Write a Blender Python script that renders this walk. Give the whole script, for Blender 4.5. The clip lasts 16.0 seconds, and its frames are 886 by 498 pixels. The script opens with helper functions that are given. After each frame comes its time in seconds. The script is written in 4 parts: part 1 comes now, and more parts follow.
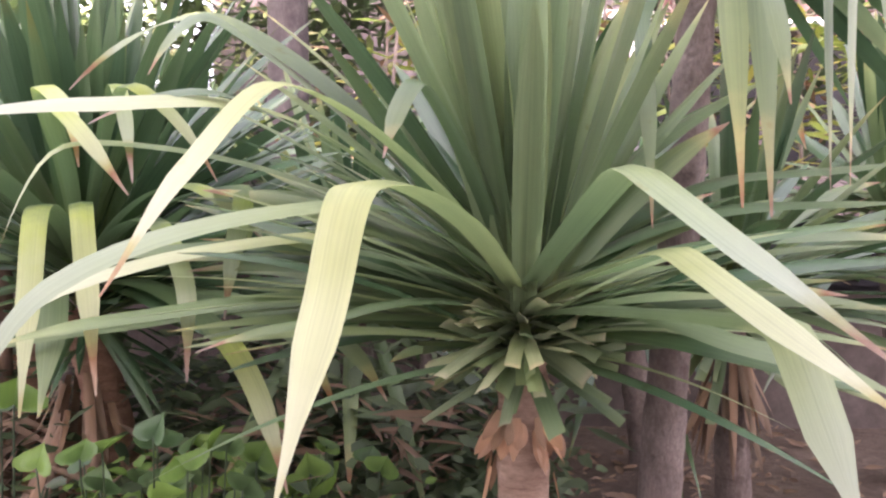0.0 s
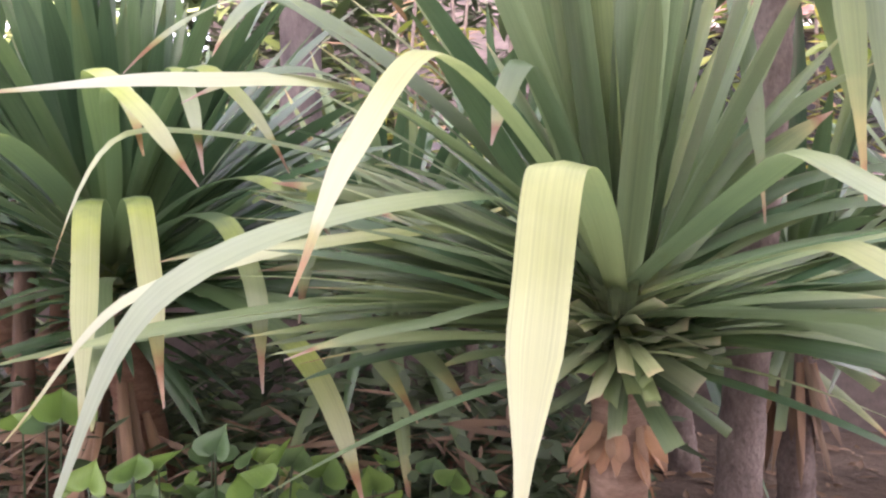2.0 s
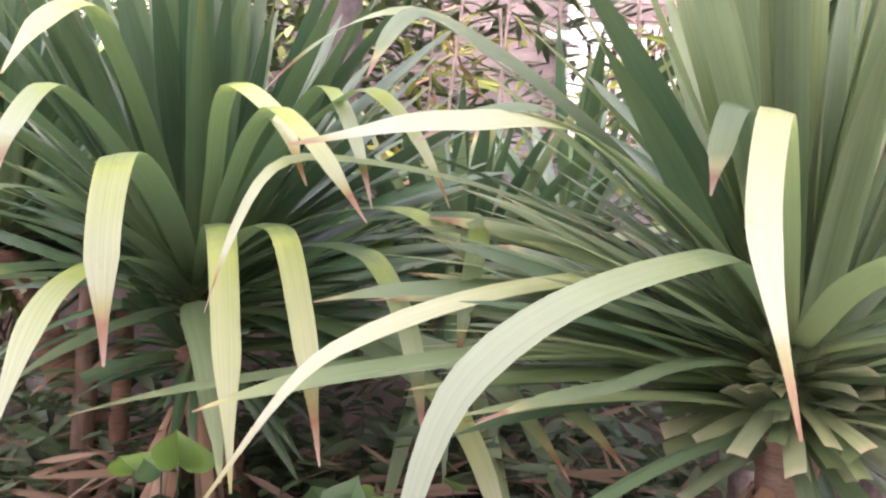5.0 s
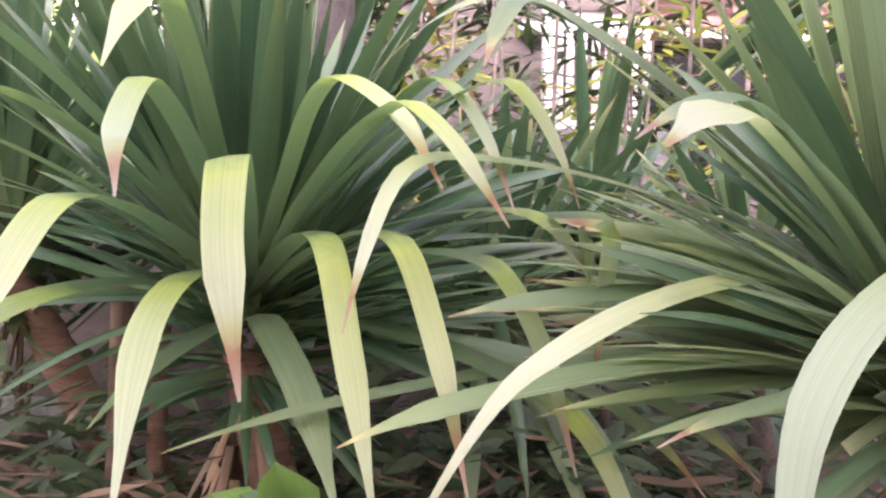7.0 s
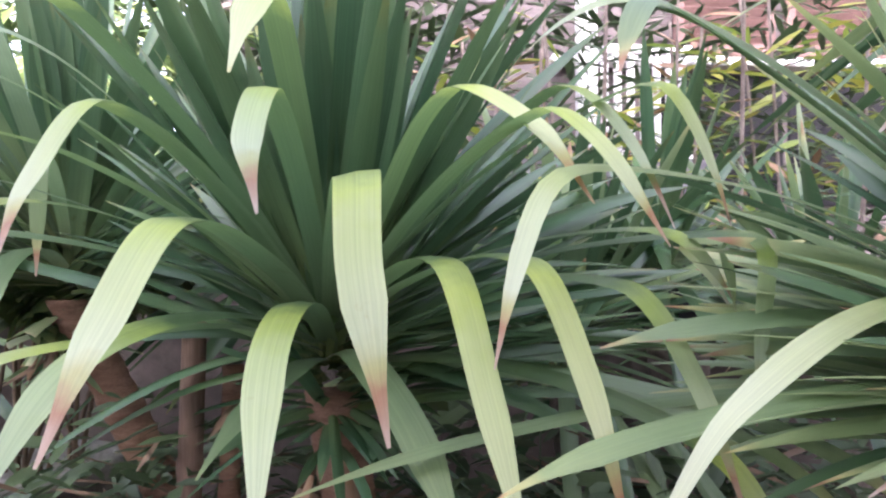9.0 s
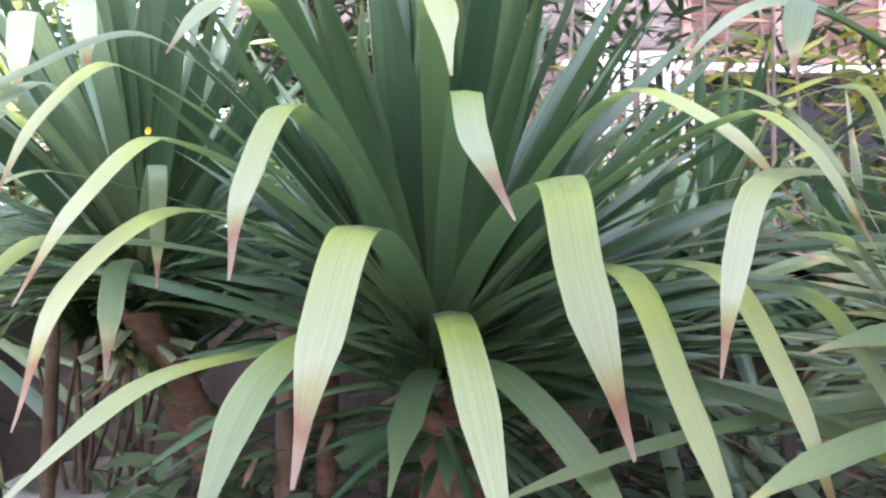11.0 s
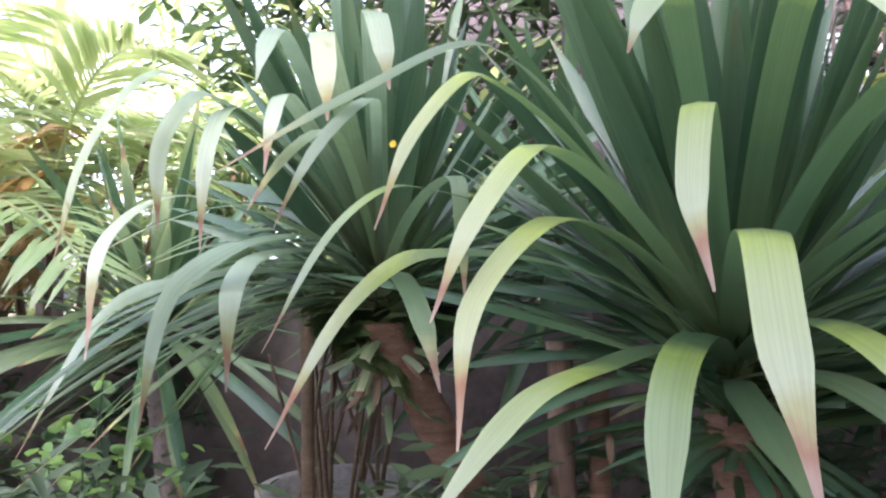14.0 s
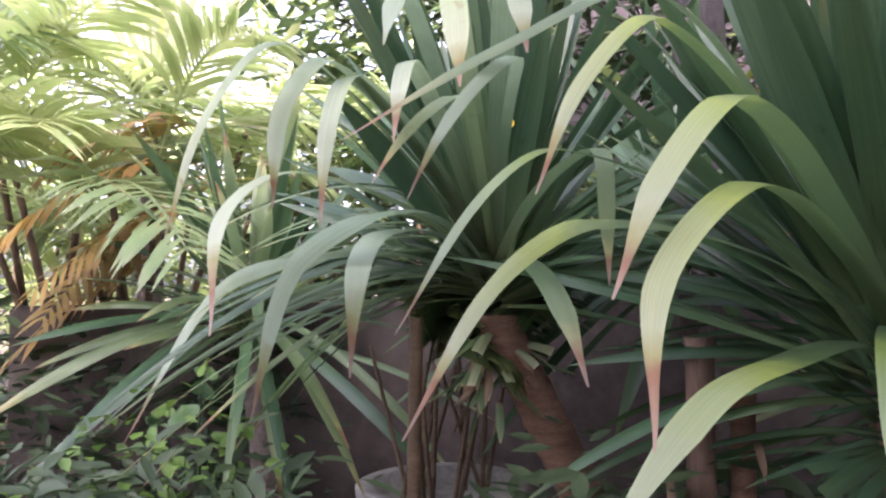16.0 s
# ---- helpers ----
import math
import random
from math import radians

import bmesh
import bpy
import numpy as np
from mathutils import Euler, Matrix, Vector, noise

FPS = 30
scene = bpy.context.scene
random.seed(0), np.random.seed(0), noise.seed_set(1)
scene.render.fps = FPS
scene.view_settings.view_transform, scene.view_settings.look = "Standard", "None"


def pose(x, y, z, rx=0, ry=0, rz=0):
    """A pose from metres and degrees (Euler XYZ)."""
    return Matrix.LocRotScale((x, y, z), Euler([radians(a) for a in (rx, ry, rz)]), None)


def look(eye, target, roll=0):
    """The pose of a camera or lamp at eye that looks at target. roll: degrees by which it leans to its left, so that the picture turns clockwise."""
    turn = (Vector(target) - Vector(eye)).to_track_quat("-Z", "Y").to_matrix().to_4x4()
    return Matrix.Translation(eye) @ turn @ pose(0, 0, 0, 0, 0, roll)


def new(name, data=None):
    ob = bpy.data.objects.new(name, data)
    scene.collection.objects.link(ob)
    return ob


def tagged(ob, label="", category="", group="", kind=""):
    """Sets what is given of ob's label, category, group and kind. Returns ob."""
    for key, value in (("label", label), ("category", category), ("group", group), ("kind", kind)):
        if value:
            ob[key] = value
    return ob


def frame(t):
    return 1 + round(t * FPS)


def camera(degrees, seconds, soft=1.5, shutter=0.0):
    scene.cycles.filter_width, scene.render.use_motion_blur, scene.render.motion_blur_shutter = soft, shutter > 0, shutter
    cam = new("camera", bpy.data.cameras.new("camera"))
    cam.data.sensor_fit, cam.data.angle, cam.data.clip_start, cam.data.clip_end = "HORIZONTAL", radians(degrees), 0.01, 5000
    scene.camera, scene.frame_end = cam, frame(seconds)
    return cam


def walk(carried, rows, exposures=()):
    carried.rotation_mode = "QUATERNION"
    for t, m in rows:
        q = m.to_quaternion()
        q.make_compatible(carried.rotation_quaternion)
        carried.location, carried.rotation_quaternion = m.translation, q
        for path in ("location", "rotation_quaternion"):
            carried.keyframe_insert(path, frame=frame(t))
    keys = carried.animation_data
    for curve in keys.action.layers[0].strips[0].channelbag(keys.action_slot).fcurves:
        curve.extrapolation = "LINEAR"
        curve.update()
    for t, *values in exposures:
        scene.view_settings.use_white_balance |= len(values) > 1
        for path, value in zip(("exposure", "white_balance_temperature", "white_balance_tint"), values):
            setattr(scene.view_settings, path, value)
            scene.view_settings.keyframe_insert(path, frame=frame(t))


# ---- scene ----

# ---------------- camera and walk ----------------
cam = camera(62.0, 16.0, soft=2.3)
PATH = [
    (0, (0.088, 0.044, 1.425), (0.041, 2.043, 1.39), 0.0),
    (0.5, (0.03, 0.066, 1.426), (0.02, 2.065, 1.369), -0.4),
    (1, (-0.008, 0.089, 1.417), (-0.015, 2.089, 1.359), -0.4),
    (1.5, (-0.049, 0.11, 1.414), (-0.046, 2.109, 1.365), -0.4),
    (2, (-0.083, 0.135, 1.415), (-0.08, 2.135, 1.388), -0.1),
    (2.5, (-0.113, 0.156, 1.421), (-0.121, 2.156, 1.419), 0.3),
    (3, (-0.151, 0.175, 1.431), (-0.156, 2.174, 1.441), 0.3),
    (3.5, (-0.171, 0.181, 1.439), (-0.209, 2.18, 1.458), 0.7),
    (4, (-0.219, 0.194, 1.45), (-0.246, 2.193, 1.457), 1.4),
    (6.5, (-0.547, 0.304, 1.478), (-0.336, 2.292, 1.444), 1.6),
    (7, (-0.585, 0.335, 1.477), (-0.38, 2.324, 1.444), 0.8),
    (8, (-0.649, 0.395, 1.474), (-0.496, 2.389, 1.479), -0.1),
    (10.5, (-0.858, 0.47, 1.448), (-0.682, 2.459, 1.561), -0.2),
    (11, (-0.93, 0.475, 1.464), (-0.731, 2.463, 1.549), -0.7),
    (11.5, (-1.001, 0.472, 1.474), (-0.804, 2.461, 1.539), -1.5),
    (12, (-1.049, 0.474, 1.476), (-0.925, 2.469, 1.55), -1.0),
    (12.5, (-1.098, 0.469, 1.478), (-1.035, 2.467, 1.547), -1.3),
    (13, (-1.144, 0.469, 1.473), (-1.134, 2.467, 1.556), -1.3),
    (13.5, (-1.181, 0.496, 1.476), (-1.241, 2.493, 1.565), -1.6),
    (14, (-1.217, 0.521, 1.476), (-1.321, 2.515, 1.582), -2.1),
    (14.5, (-1.243, 0.545, 1.484), (-1.388, 2.536, 1.61), -3.0),
    (15, (-1.256, 0.574, 1.484), (-1.464, 2.557, 1.65), -3.1),
    (15.5, (-1.273, 0.595, 1.47), (-1.542, 2.571, 1.623), -2.3),
    (16, (-1.309, 0.613, 1.452), (-1.619, 2.586, 1.568), -0.8),
]
walk(cam, [(t, look(eye, aim, roll)) for t, eye, aim, roll in PATH],
     [(0, 4.03, 6950, 36), (6.5, 4.12, 7000, 36), (8.0, 3.97, 6500, 29), (10.5, 3.82, 6050, 25), (12.5, 3.65, 5950, 23), (14.5, 3.5, 6000, 25), (15.5, 3.32, 6100, 28), (16.0, 3.2, 6250, 32)])

# ---------------- world, sun, exposure ----------------
SUN_UP, SUN_ROUND = radians(30), radians(174)
world = bpy.data.worlds.new("sky")
scene.world = world
world.use_nodes = True
wn = world.node_tree
sky = wn.nodes.new("ShaderNodeTexSky")
sky.sky_type = "NISHITA"
sky.sun_disc = False
sky.sun_elevation, sky.sun_rotation = SUN_UP, SUN_ROUND
sky.dust_density = 6.0
sky.air_density = 0.8
haze = wn.nodes.new("ShaderNodeHueSaturation")
haze.inputs["Saturation"].default_value = 0.45
wn.links.new(sky.outputs[0], haze.inputs["Color"])
wn.links.new(haze.outputs[0], wn.nodes["Background"].inputs[0])
wn.nodes["Background"].inputs[1].default_value = 0.15
sun_data = bpy.data.lights.new("sun", "SUN")
sun_data.energy, sun_data.angle, sun_data.color = 2.0, radians(0.8), (1.0, 0.94, 0.84)
sun = new("sun", sun_data)
sun_from = Vector((math.sin(SUN_ROUND) * math.cos(SUN_UP), math.cos(SUN_ROUND) * math.cos(SUN_UP), math.sin(SUN_UP)))
sun.matrix_world = look(sun_from * 20, (0, 0, 0))


# ---------------- materials ----------------
def material(name, rough=0.6, spec=0.4):
    m = bpy.data.materials.new(name)
    m.use_nodes = True
    b = m.node_tree.nodes["Principled BSDF"]
    b.inputs["Roughness"].default_value = rough
    b.inputs["Specular IOR Level"].default_value = spec
    return m, m.node_tree, b


def node(nt, kind, **values):
    n = nt.nodes.new(kind)
    for key, value in values.items():
        n.inputs[key.replace("_", " ")].default_value = value
    return n


def ramp(nt, source, stops):
    r = nt.nodes.new("ShaderNodeValToRGB")
    els = r.color_ramp.elements
    while len(els) < len(stops):
        els.new(0.5)
    for e, (at, c) in zip(els, stops):
        e.position, e.color = at, (*c, 1)
    nt.links.new(source, r.inputs[0])
    return r.outputs[0]


def mixed(nt, kind, fac, a, b):
    n = nt.nodes.new("ShaderNodeMix")
    n.data_type, n.blend_type = "RGBA", kind
    for socket, value in ((n.inputs["Factor"], fac), (n.inputs["A"], a), (n.inputs["B"], b)):
        if isinstance(value, bpy.types.NodeSocket):
            nt.links.new(value, socket)
        else:
            socket.default_value = value
    return n.outputs["Result"]


def bumped(nt, bsdf, height, strength, distance=0.01):
    n = node(nt, "ShaderNodeBump", Strength=strength, Distance=distance)
    nt.links.new(height, n.inputs["Height"])
    nt.links.new(n.outputs[0], bsdf.inputs["Normal"])


def leaf_material(name, stops, rough=0.42, glow=0.3, stripe=0.45):
    """A strap leaf: colour runs along its length (v), fine veins lie across its width (u)."""
    m, nt, b = material(name, rough, 0.6)
    uv = nt.nodes.new("ShaderNodeUVMap")
    info = nt.nodes.new("ShaderNodeObjectInfo")
    split = nt.nodes.new("ShaderNodeSeparateXYZ")
    nt.links.new(uv.outputs[0], split.inputs[0])
    geo = nt.nodes.new("ShaderNodeTexCoord")
    patch = node(nt, "ShaderNodeTexNoise", Scale=22.0, Detail=4.0)
    nt.links.new(geo.outputs["Object"], patch.inputs["Vector"])
    # the dry tip's edge is ragged
    wob = nt.nodes.new("ShaderNodeMath")
    wob.operation = "MULTIPLY_ADD"
    nt.links.new(patch.outputs["Fac"], wob.inputs[0])
    wob.inputs[1].default_value = 0.12
    nt.links.new(split.outputs["Y"], wob.inputs[2])
    off = nt.nodes.new("ShaderNodeMath")
    off.operation = "SUBTRACT"
    nt.links.new(wob.outputs[0], off.inputs[0])
    off.inputs[1].default_value = 0.06
    col = ramp(nt, off.outputs[0], stops)
    # veins
    mp = nt.nodes.new("ShaderNodeMapping")
    mp.inputs["Scale"].default_value = (14.0, 0.8, 1.0)
    nt.links.new(uv.outputs[0], mp.inputs[0])
    shift = nt.nodes.new("ShaderNodeVectorMath")
    nt.links.new(mp.outputs[0], shift.inputs[0])
    big = nt.nodes.new("ShaderNodeMath")
    big.operation = "MULTIPLY"
    big.inputs[1].default_value = 37.0
    nt.links.new(info.outputs["Random"], big.inputs[0])
    nt.links.new(big.outputs[0], shift.inputs[1])
    vein = node(nt, "ShaderNodeTexNoise", Scale=1.6, Detail=5.0, Roughness=0.7)
    nt.links.new(shift.outputs[0], vein.inputs["Vector"])
    lines = ramp(nt, vein.outputs["Fac"], [(0.3, (0.55, 0.6, 0.55)), (0.7, (1.3, 1.25, 1.1))])
    col = mixed(nt, "MULTIPLY", stripe, col, lines)
    tint = ramp(nt, info.outputs["Random"], [(0.0, (0.62, 0.72, 0.74)), (0.5, (1, 1, 1)), (1.0, (1.3, 1.24, 1.08))])
    col = mixed(nt, "MULTIPLY", 0.8, col, tint)
    spots = ramp(nt, patch.outputs["Fac"], [(0.68, (1, 1, 1)), (0.76, (0.75, 0.62, 0.4))])
    col = mixed(nt, "MULTIPLY", 0.6, col, spots)
    nt.links.new(col, b.inputs["Base Color"])
    bumped(nt, b, vein.outputs["Fac"], 0.35, 0.002)
    tr = nt.nodes.new("ShaderNodeBsdfTranslucent")
    nt.links.new(col, tr.inputs[0])
    mix = nt.nodes.new("ShaderNodeMixShader")
    mix.inputs[0].default_value = glow
    nt.links.new(b.outputs[0], mix.inputs[1])
    nt.links.new(tr.outputs[0], mix.inputs[2])
    nt.links.new(mix.outputs[0], nt.nodes["Material Output"].inputs[0])
    return m


DRY = [(0.87, (0.42, 0.42, 0.20)), (0.915, (0.36, 0.19, 0.11)), (1.0, (0.50, 0.38, 0.32))]
leaf_green = leaf_material("leaf_green", [(0.0, (0.22, 0.25, 0.12)), (0.18, (0.125, 0.205, 0.10)), (0.6, (0.165, 0.25, 0.125)), (0.8, (0.23, 0.31, 0.15))] + DRY, 0.36, 0.4)
# light on the hanging half is put into the pale stops past 0.5
leaf_lit_end = leaf_material("leaf_lit_end", [(0.0, (0.10, 0.15, 0.07)), (0.28, (0.075, 0.14, 0.063)), (0.47, (0.10, 0.172, 0.068)), (0.55, (0.38, 0.49, 0.12)), (0.63, (0.44, 0.54, 0.25)), (0.82, (0.49, 0.56, 0.37))] + DRY, 0.42, 0.45)
leaf_soft_lit = leaf_material("leaf_soft_lit", [(0.0, (0.14, 0.19, 0.09)), (0.3, (0.13, 0.20, 0.09)), (0.44, (0.18, 0.26, 0.11)), (0.54, (0.41, 0.49, 0.23)), (0.64, (0.49, 0.57, 0.34)), (0.82, (0.54, 0.60, 0.44))] + DRY, 0.42, 0.45)
# lighter copy of leaf_green; skylight through the core blades is put into it
leaf_core_lit = leaf_material("leaf_core_lit", [(0.0, (0.30, 0.38, 0.20)), (0.3, (0.25, 0.35, 0.18)), (1.0, (0.29, 0.38, 0.20))], 0.36, 0.45)
# blue-green blade, its hanging half likewise brightened in colour for the light
leaf_blue_lit = leaf_material("leaf_blue_lit", [(0.0, (0.12, 0.16, 0.08)), (0.3, (0.10, 0.16, 0.085)), (0.48, (0.27, 0.37, 0.22)), (0.62, (0.51, 0.63, 0.42)), (0.8, (0.61, 0.70, 0.52))] + DRY, 0.42, 0.45)
# darker copy of the leaf green, with the crowns' shade put into the colour
leaf_shaded = leaf_material("leaf_shaded", [(0.0, (0.20, 0.24, 0.11)), (0.12, (0.11, 0.175, 0.08)), (0.5, (0.062, 0.132, 0.068)), (0.85, (0.085, 0.155, 0.075)), (0.95, (0.13, 0.16, 0.06)), (1.0, (0.3, 0.2, 0.1))], 0.24, 0.25)
leaf_cut = leaf_material("leaf_cut", [(0.0, (0.16, 0.20, 0.11)), (0.4, (0.24, 0.31, 0.17)), (0.72, (0.32, 0.38, 0.22)), (0.8, (0.48, 0.46, 0.30))])
leaf_dead = leaf_material("leaf_dead", [(0.0, (0.24, 0.15, 0.095)), (0.5, (0.27, 0.175, 0.115)), (1.0, (0.18, 0.115, 0.08))], 0.8, 0.15)
leaf_husk = leaf_material("leaf_husk", [(0.0, (0.42, 0.25, 0.15)), (0.5, (0.46, 0.27, 0.17)), (1.0, (0.30, 0.17, 0.10))], 0.7, 0.2)
# green raised towards white to carry the sunlight on palms and far foliage
palm_lit = leaf_material("palm_lit", [(0.0, (0.40, 0.47, 0.20)), (0.6, (0.34, 0.45, 0.19)), (1.0, (0.50, 0.52, 0.30))], 0.45, 0.4)
croton_green = leaf_material("croton_green", [(0.0, (0.14, 0.22, 0.05)), (0.6, (0.22, 0.28, 0.06)), (1.0, (0.34, 0.32, 0.07))], 0.45, 0.4)
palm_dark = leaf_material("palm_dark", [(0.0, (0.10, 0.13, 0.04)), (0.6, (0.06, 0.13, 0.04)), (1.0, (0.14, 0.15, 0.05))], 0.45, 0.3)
palm_gold = leaf_material("palm_gold", [(0.0, (0.40, 0.28, 0.08)), (0.6, (0.42, 0.28, 0.10)), (1.0, (0.36, 0.22, 0.13))], 0.6, 0.4)
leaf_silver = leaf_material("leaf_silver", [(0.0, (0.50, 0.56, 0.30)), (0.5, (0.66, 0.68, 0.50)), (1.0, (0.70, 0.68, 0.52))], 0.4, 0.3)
herb_green = leaf_material("herb_green", [(0.0, (0.11, 0.22, 0.04)), (1.0, (0.17, 0.30, 0.06))], 0.5, 0.35, 0.2)
herb_mid = leaf_material("herb_mid", [(0.0, (0.07, 0.15, 0.05)), (1.0, (0.11, 0.20, 0.07))], 0.5, 0.3, 0.2)
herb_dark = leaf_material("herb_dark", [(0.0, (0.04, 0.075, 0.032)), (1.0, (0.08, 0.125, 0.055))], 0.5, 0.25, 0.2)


def surface(name, low, high, scale, rough=0.85, bump=0.5, stretch=(1, 1, 1), fine=9.0, distance=0.01):
    m, nt, b = material(name, rough, 0.25)
    co = nt.nodes.new("ShaderNodeTexCoord")
    mp = nt.nodes.new("ShaderNodeMapping")
    mp.inputs["Scale"].default_value = stretch
    nt.links.new(co.outputs["Object"], mp.inputs[0])
    one = node(nt, "ShaderNodeTexNoise", Scale=scale, Detail=8.0, Roughness=0.65)
    two = node(nt, "ShaderNodeTexNoise", Scale=scale * fine, Detail=6.0, Roughness=0.7)
    nt.links.new(mp.outputs[0], one.inputs["Vector"])
    nt.links.new(mp.outputs[0], two.inputs["Vector"])
    col = ramp(nt, one.outputs["Fac"], [(0.32, low), (0.68, high)])
    grain = ramp(nt, two.outputs["Fac"], [(0.3, (0.6, 0.6, 0.6)), (0.7, (1.25, 1.25, 1.25))])
    nt.links.new(mixed(nt, "MULTIPLY", 0.8, col, grain), b.inputs["Base Color"])
    both = nt.nodes.new("ShaderNodeMath")
    both.operation = "ADD"
    nt.links.new(one.outputs["Fac"], both.inputs[0])
    nt.links.new(two.outputs["Fac"], both.inputs[1])
    bumped(nt, b, both.outputs[0], bump, distance)
    return m


bark_brown = surface("bark_brown", (0.34, 0.22, 0.16), (0.56, 0.40, 0.30), 9.0, 0.85, 0.9, (1, 1, 5))
bark_red = surface("bark_red", (0.22, 0.12, 0.075), (0.42, 0.25, 0.17), 12.0, 0.9, 1.0, (1, 1, 4))
bark_grey = surface("bark_grey", (0.13, 0.10, 0.085), (0.30, 0.25, 0.22), 14.0, 0.9, 1.0, (1, 1, 0.6))
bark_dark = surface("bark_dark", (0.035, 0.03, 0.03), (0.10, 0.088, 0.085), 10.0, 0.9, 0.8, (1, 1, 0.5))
stem_cane = surface("stem_cane", (0.09, 0.06, 0.038), (0.18, 0.125, 0.075), 6.0, 0.6, 0.4, (1, 1, 2))
soil = surface("soil", (0.075, 0.055, 0.042), (0.18, 0.135, 0.10), 2.2, 0.95, 1.0, (1, 1, 1), 14.0, 0.03)
# base colour lowered to hold the shade of the overhanging plants
wall_render = surface("wall_render", (0.06, 0.048, 0.042), (0.14, 0.117, 0.105), 1.6, 0.9, 0.5)
clay = surface("clay", (0.22, 0.21, 0.19), (0.38, 0.36, 0.33), 4.0, 0.85, 0.3)
timber = surface("timber", (0.14, 0.09, 0.065), (0.27, 0.18, 0.13), 5.0, 0.7, 0.4, (6, 6, 0.5))
timber_red = surface("timber_red", (0.15, 0.085, 0.075), (0.26, 0.16, 0.145), 4.0, 0.6, 0.4, (1, 1, 8))
paint_pale = surface("paint_pale", (0.20, 0.19, 0.21), (0.32, 0.30, 0.33), 1.2, 0.8, 0.1)
# near white, so that the added unseen wall bounces light onto the leaves
wall_bounce = surface("wall_bounce", (0.72, 0.71, 0.68), (0.80, 0.79, 0.76), 1.0, 0.8, 0.1)
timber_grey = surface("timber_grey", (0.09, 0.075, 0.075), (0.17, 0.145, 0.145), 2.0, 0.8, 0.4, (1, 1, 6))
paint_white = surface("paint_white", (0.70, 0.70, 0.70), (0.82, 0.82, 0.80), 2.0, 0.6, 0.1)
paint_black = surface("paint_black", (0.004, 0.004, 0.006), (0.012, 0.012, 0.015), 3.0, 0.8, 0.2)
roof_dark = surface("roof_dark", (0.08, 0.06, 0.05), (0.16, 0.12, 0.10), 3.0, 0.9, 0.4)
bloom_yellow = surface("bloom_yellow", (0.75, 0.42, 0.02), (0.85, 0.6, 0.05), 30.0, 0.6, 0.2)


# ---------------- helpers ----------------
def mesh_of(name, verts, faces, mat, uvs=None, smooth=True):
    me = bpy.data.meshes.new(name)
    me.from_pydata([tuple(v) for v in verts], [], faces)
    if uvs is not None:
        layer = me.uv_layers.new(name="UVMap")
        for loop in me.loops:
            layer.data[loop.index].uv = uvs[loop.vertex_index]
    if smooth:
        me.polygons.foreach_set("use_smooth", [True] * len(me.polygons))
    me.materials.append(mat)
    me.update()
    return me


def child(name, me, parent, label=""):
    ob = new(name, me)
    ob.parent = parent
    return tagged(ob, label=label)


def part(name, bm, mat, parent, label=""):
    me = bpy.data.meshes.new(name)
    bm.to_mesh(me)
    bm.free()
    me.materials.append(mat)
    return child(name, me, parent, label)


def box(bm, x0, x1, y0, y1, z0, z1, bevel=0.0):
    r = bmesh.ops.create_cube(bm, size=1.0, matrix=Matrix.LocRotScale(((x0 + x1) / 2, (y0 + y1) / 2, (z0 + z1) / 2), None, (x1 - x0, y1 - y0, z1 - z0)))
    if bevel:
        edges = list({e for v in r["verts"] for e in v.link_edges})
        bmesh.ops.bevel(bm, geom=edges, offset=bevel, segments=2, affect="EDGES")


def ground_height(x, y):
    s = min(1.0, max(0.0, (y - 0.9) / 1.2))
    s = s * s * (3 - 2 * s)
    far = min(1.0, max(0.0, (y - 4.2) / 2.0))
    return s * 0.62 * (1 - 0.4 * far) + 0.035 * noise.noise((x * 1.3, y * 1.3, 0)) + 0.012 * noise.noise((x * 6, y * 6, 3))


def strap(points, width, side, twist=0.0, gutter=0.22, base=0.75, blunt=False, v_end=1.0, v_start=0.0, across=2, turn=None):
    """Verts, faces and uvs of a strap leaf along a line of points."""
    pts = [Vector(p) for p in points]
    n = len(pts)
    steps = [0.0]
    for a, b in zip(pts, pts[1:]):
        steps.append(steps[-1] + (b - a).length)
    total = steps[-1] or 1.0
    verts, uvs, faces = [], [], []
    cols = 2 * across + 1
    for i, p in enumerate(pts):
        s = steps[i] / total
        tan = (pts[min(i + 1, n - 1)] - pts[max(i - 1, 0)]).normalized()
        sd = (side - tan * side.dot(tan)).normalized()
        sd = Matrix.Rotation(twist * s, 3, tan) @ sd
        up = sd.cross(tan).normalized()
        w = base + (1 - base) * min(1.0, s / 0.35)
        if turn is not None:
            h = max(0.0, (s - turn) / (1 - turn))
            w *= 1 - 0.2 * h if h < 0.55 else (0.89 - 0.6 * (h - 0.55) / 0.27 if h < 0.82 else 0.29 - 0.22 * (h - 0.82) / 0.18)
        elif not blunt and s > 0.62:
            w *= 1 - 0.55 * min(1.0, (s - 0.62) / 0.27) ** 1.5 - (0.42 * (s - 0.89) / 0.11 if s > 0.89 else 0)
        w *= width * 0.5
        for c in range(cols):
            u = c / across - 1.0
            fold = gutter * (1 - 0.6 * s)
            verts.append(p + sd * (u * w) + up * (abs(u) * w * fold))
            uvs.append(((u + 1) / 2, v_start + (v_end - v_start) * s))
        if i:
            o = i * cols
            for c in range(cols - 1):
                faces.append((o - cols + c, o - cols + c + 1, o + c + 1, o + c))
    return verts, faces, uvs


